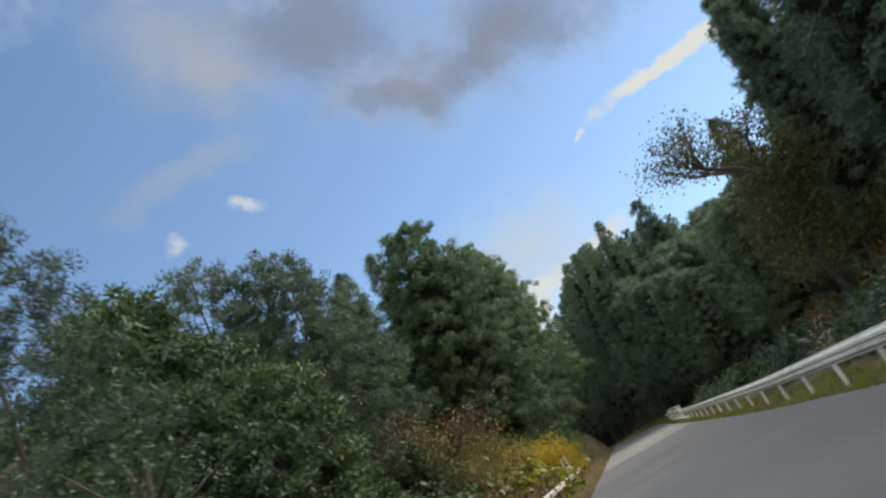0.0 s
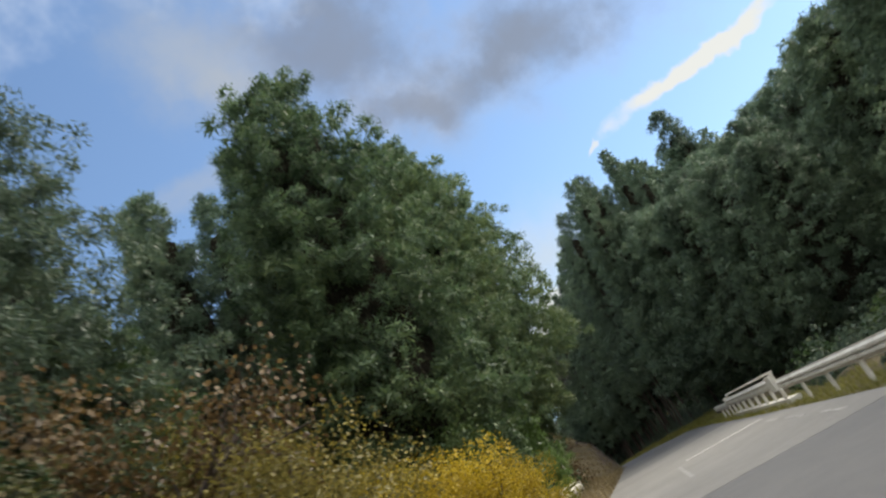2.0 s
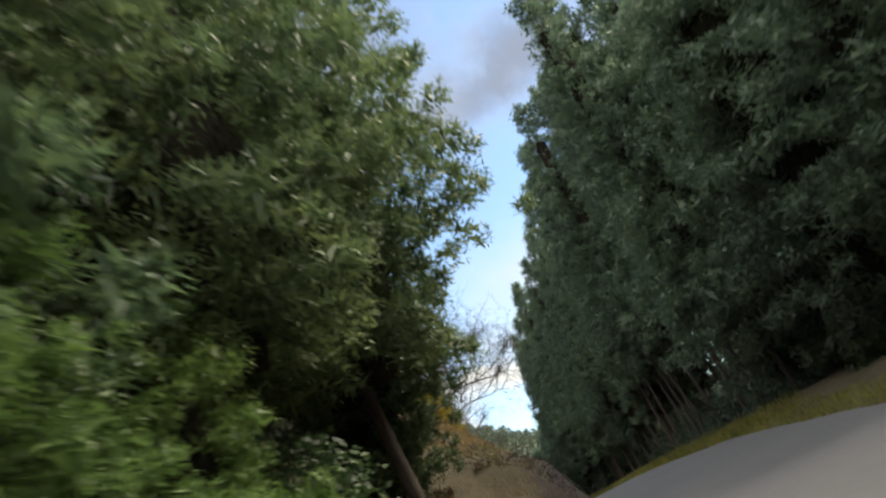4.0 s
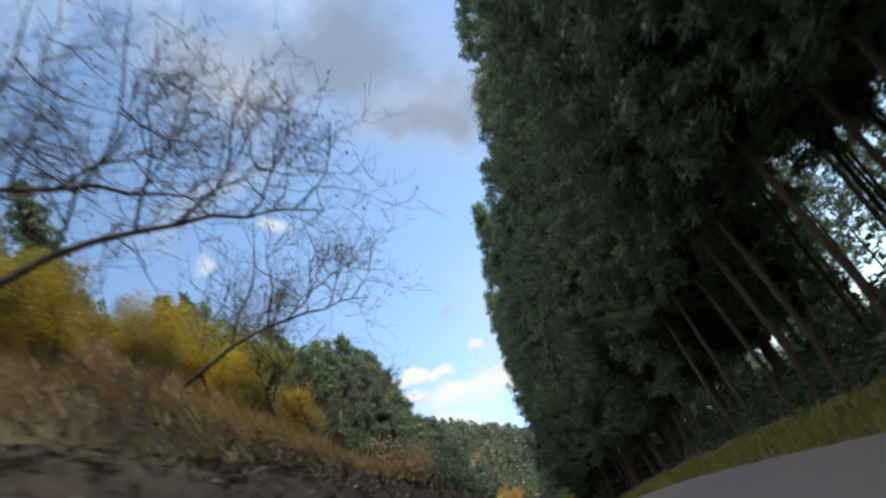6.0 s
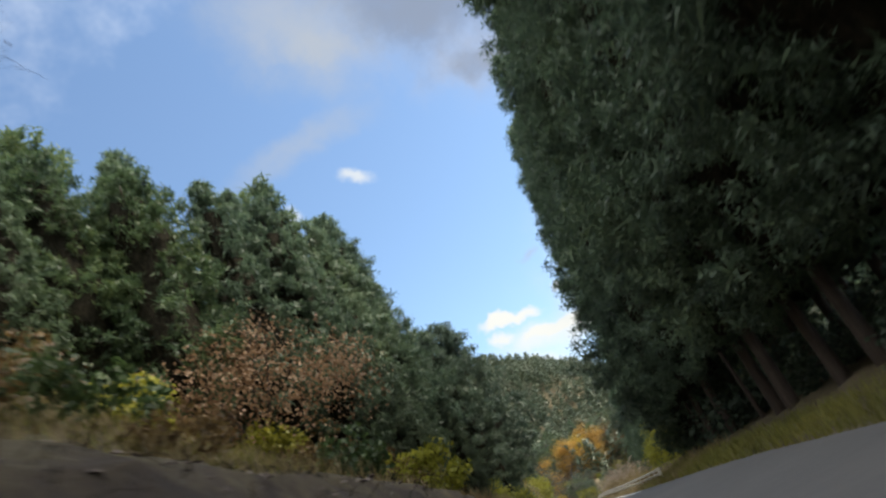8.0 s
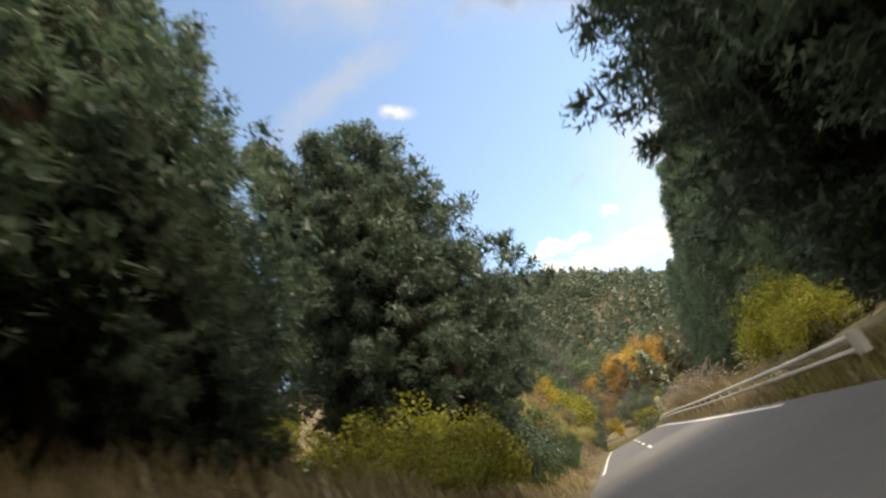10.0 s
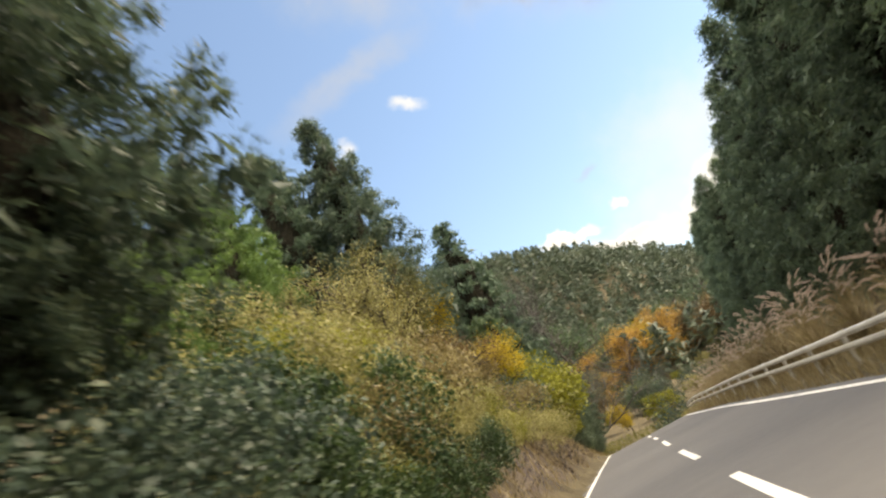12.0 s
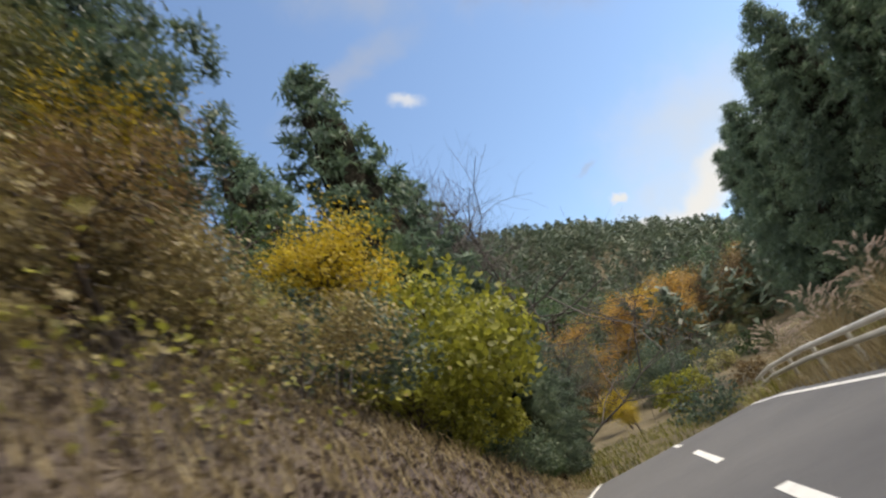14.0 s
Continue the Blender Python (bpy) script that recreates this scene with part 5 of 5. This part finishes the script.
def rubble(n, s0, s1, d0, d1, size):
    """Loose stones and clods on the cutting: rough five sided lumps."""
    base = along(n, s0, s1, d0, d1, G)
    r = size * G.uniform(.3, 1.4, n) ** 1.6
    ang = np.arange(5) * 1.2566
    ring = np.stack([np.cos(ang), np.sin(ang), np.zeros(5)], -1)[None] * r[:, None, None] * G.uniform(.6, 1.3, (n, 5, 1))
    ring[:, :, 2] += G.uniform(-.2, .35, (n, 5)) * r[:, None]
    top = base + np.column_stack([G.normal(0, .25, (n, 2)) * r[:, None], r * G.uniform(.5, 1.0, n)])
    v = np.concatenate([base[:, None] + ring, top[:, None]], 1).reshape(-1, 3)
    k = np.arange(n)[:, None] * 6
    f = np.concatenate([k + [i, (i + 1) % 5, 5] for i in range(5)], 1).ravel()
    tagged(new("rubble", fast_mesh("rubble", v, f, 3, M_STONE)), "loose grey brown stones and clods on the cutting", "stones", kind="stuff")


rubble(1200, 94, 150, -4.6, -2.4, .045)
rubble(900, 200, 262, -3.4, -2.3, .035)


def litter(label, n, s0, s1, d0, d1, size, mat):
    """Fallen leaves lying on a bank."""
    pts = along(n, s0, s1, d0, d1, G) + np.array([0, 0, .05])
    tagged(new("leaf_litter", leaf_mesh("leaf_litter", G, pts, size, mat, np.tile([[.8, 0, .5]], (n, 1)), bend=.25)), label, "leaves", kind="stuff")


litter("fallen brown leaves on the roadside bank", 12000, 226, 258, -7.5, -2.5, .1, M_LITTER)
litter("fallen brown leaves and twigs on the cutting", 7000, 96, 136, -9, -2.5, .09, M_LITTER)


def tangle(label, n, s0, s1, d0, d1, length, thick, mat):
    """Dry stems that arch over a bank and hang down it."""
    base = along(n, s0, s1, d0, d1, G)
    az, ln = G.uniform(0, 6.283, n), length * G.uniform(.4, 1.3, n)
    out = np.column_stack([np.cos(az) + .7, np.sin(az), np.zeros(n)])
    rows, k = [], 4
    for i in range(k + 1):
        u = i / k
        c = base + out * (ln * .55 * u)[:, None] + np.array([0, 0, 1.0]) * (ln * (.9 * u - .85 * u * u))[:, None] + G.normal(0, .03, (n, 3))
        w = thick * (1.1 - .7 * u)
        rows += [c + np.array([w, 0, 0]), c + np.array([-.5 * w, .87 * w, 0]), c + np.array([-.5 * w, -.87 * w, .5 * w])]
    v = np.stack(rows, 1).reshape(-1, 3)
    q = [(3 * i + a, 3 * i + (a + 1) % 3, 3 * i + 3 + (a + 1) % 3, 3 * i + 3 + a) for i in range(k) for a in range(3)]
    f = (np.arange(n)[:, None, None] * 3 * (k + 1) + np.array(q)[None]).ravel()
    tagged(new("dry_stems", fast_mesh("dry_stems", v, f, 4, mat)), label, "dry stems", kind="stuff")
    return rows


def vine_leaves(label, rows, every, size, mat):
    """Large leaves along some of the stems."""
    pts = np.concatenate([r[::every] + G.normal(0, .05, r[::every].shape) for r in rows[6::3]])
    tagged(new("vine_leaves", leaf_mesh("vine_leaves", G, pts, size, mat, None, long=1.15, droop=.7, face=np.tile([[.5, -.6, .3]], (len(pts), 1)))), label, "leaves", kind="stuff")


tangle("pale dry twigs and stems lying over the roadside bank", 1500, 224, 260, -7.5, -2.6, .7, .007, M_STRAW)
tangle("brown dry stems over the roadside bank", 1500, 216, 262, -8, -2.8, 1.0, .009, M_TWIG_SHADE)
tangle("brown roots and stems hanging down the cutting", 900, 95, 150, -6, -3.0, .8, .009, M_TWIG_SHADE)
stems = tangle("long vine stems hanging before the bank", 420, 230, 241, -6.6, -4.2, 2.4, .007, M_TWIG)
vine_leaves("large yellow vine leaves hanging before the bank", stems, 3, .11, M_YELLOWGREEN)
vine_leaves("withered brown vine leaves hanging before the bank", stems, 2, .085, M_BROWNVINE)


# ---- guard rails ----
def sweep(name, profile_dh, s0, s1, d, parent, mat=M_RAIL, step=1.0, close=True):
    """A bar of constant section (offset, height pairs) along the road."""
    n = max(2, int(round((s1 - s0) / step)) + 1)
    m = len(profile_dh)
    v, f = [], []
    for i in range(n):
        s = s0 + (s1 - s0) * i / (n - 1)
        for dd, h in profile_dh:
            v.append(at(s, d + dd, h))
        if i:
            for j in range(m if close else m - 1):
                k = (j + 1) % m
                f.append(((i - 1) * m + j, i * m + j, i * m + k, (i - 1) * m + k))
    f += [tuple(range(m - 1, -1, -1)), tuple(range((n - 1) * m, n * m))]
    return mesh_object(name, v, f, mat, parent)


def beam_section(bottom, height, out):
    """Closed section of a corrugated beam: two ridges, 4 mm sheet drawn a little thicker."""
    t = .008
    z = [0, .10, .24, .40, .5, .6, .76, .90, 1.0]
    o = [0, 0, 1, 1, .15, 1, 1, 0, 0]
    front = [(out * .08 * a, bottom + height * b) for a, b in zip(o, z)]
    back = [(out * .08 * a - out * t, bottom + height * b) for a, b in zip(o, z)]
    return front + back[::-1]


def round_section(r, h, n=8):
    return [(r * math.cos(i * 2 * math.pi / n), h + r * math.sin(i * 2 * math.pi / n)) for i in range(n)]


def post(s, d, h0, h1, r, parent, name="post"):
    p = at(s, d)
    base = min(gz(p.x, p.y) - .1, p.z + h0)
    v, f = tube([(p.x, p.y, base), (p.x, p.y, p.z + (h1 - .0) * .5), (p.x, p.y, p.z + h1)], [r, r, r], 8)
    f = f + [tuple(range(16, 24))]
    ob = mesh_object(name, v, f, M_RAIL, parent)
    return ob


def plate(s0, s1, d, h0, h1, parent, name="end_plate", thick=.05):
    v = [at(s, d + e, h) for s in (s0, s1) for e in (-thick, thick) for h in (h0, h1)]
    f = [(0, 1, 3, 2), (4, 6, 7, 5), (0, 4, 5, 1), (2, 3, 7, 6), (1, 5, 7, 3), (0, 2, 6, 4)]
    return mesh_object(name, v, f, M_RAIL, parent)


def w_rail(label, s0, s1, d, spacing, side, top=.78, deep=.34):
    root = thing("guard_rail", label, "guard rail")
    sweep("beam", beam_section(top - deep, deep, side), s0, s1, d, root)
    s = s0 + .6
    while s < s1:
        post(s, d - side * .09, -.2, top - .06, .057, root)
        s += spacing
    return root


g1 = w_rail("long dull white corrugated steel guard rail on round posts", -40, 59.0, 4.75, 3.0, -1, .85, .36)
g2 = thing("guard_rail", "white bridge type guard rail with close posts and a top pipe", "guard rail")
sweep("beam", beam_section(.60, .40, -1), 59.6, 73.2, 4.72, g2)
sweep("top_pipe", round_section(.04, 1.13), 59.6, 73.2, 4.86, g2)
sweep("kerb", [(-.12, -.1), (.25, -.1), (.25, .16), (-.12, .16)], 59.0, 74.0, 4.86, g2)
for k in range(8):
    post(60.0 + k * 1.85, 4.86, .1, 1.13 if k in (0, 7) else .94, .07, g2)
plate(59.3, 60.2, 4.66, .52, 1.06, g2)
plate(72.9, 73.4, 4.68, .52, 1.04, g2)
g3 = w_rail("short white end piece of a guard rail beside the asphalt", 73.6, 80.0, 4.72, 1.95, -1, .82, .30)
g4 = w_rail("white guard rail on the verge above the slope", 30, 68, -4.3, 3.0, 1)
g5 = thing("guard_rail", "white bridge type guard rail with close posts over a culvert", "guard rail")
sweep("beam", beam_section(.52, .36, 1), 69, 79, -4.35, g5)
sweep("top_pipe", round_section(.04, 1.02), 69, 79, -4.45, g5)
for k in range(10):
    post(69.3 + k * 1.05, -4.46, -.1, 1.02 if k in (0, 9) else .84, .055, g5)
plate(68.7, 69.1, -4.32, .42, .96, g5)
plate(78.9, 79.3, -4.32, .42, .96, g5)
g6 = thing("guard_rail", "dull cream guard rail of two round pipes on posts", "guard rail")
sweep("upper_pipe", round_section(.07, .78), 182, 258, 4.95, g6)
sweep("lower_pipe", round_section(.07, .50), 182, 258, 4.95, g6)
for s in np.arange(182.5, 258, 3.0):
    post(s, 5.06, -.2, .86, .06, g6)
plate(181.6, 182.1, 4.95, .40, .90, g6, thick=.08)


def pole(label, s, d, h, lean=0.0, r=.045, rungs=0, name="marker_pole"):
    p = at(s, d)
    z = gz(p.x, p.y) - .1
    root = thing(name, label, "pole")
    top = p.z + h
    for k in ((-.16, .16) if rungs else (0,)):
        v, f = tube([(p.x + k, p.y, z), (p.x + k + lean * .5, p.y, (z + top) / 2), (p.x + k + lean, p.y, top)], [r, r, r * .9], 8)
        mesh_object("shaft", v, f + [tuple(range(16, 24))], M_RAIL, root, smooth=False)
    for i in range(rungs):
        u = .35 + .6 * i / max(1, rungs - 1)
        zz = z + (top - z) * u
        v, f = tube([(p.x - .16 + lean * u, p.y, zz), (p.x + lean * u, p.y, zz), (p.x + .16 + lean * u, p.y, zz)], [.02] * 3, 6)
        mesh_object("rung", v, f, M_RAIL, root)
    return root


pole("white ladder-like marker frame on the verge", 46.6, -3.7, 2.0, -.05, .03, 6, "ladder_marker")
pole("slim white pole standing beside the road", 83.8, -5.2, 2.8, 0, .055)
pole("thin grey white marker pole behind the guard rail", 79.5, -4.6, 2.0, -.1, .03)
pole("thin pale pole in the undergrowth", 73, -5.2, 3.4, 0, .06)
# worn marks at the junction
tagged(strip("stop_line", .95, 3.7, 59.2, 59.36, .040, M_PAINT, .004), "worn white stop line across one lane", "road marking", kind="structure")
tagged(strip("centre_dash", .55, .66, 51.4, 57.4, .040, M_FADED, .004), "faded white dash on the road's middle", "road marking", "centre dashes")
for s0 in (48.0, 51.5, 55.0):
    tagged(strip("edge_line", 3.34, 3.46, s0, s0 + R.uniform(1.2, 2.4), .040, M_FADED, .004), "broken remains of a white edge line", "road marking", kind="structure")
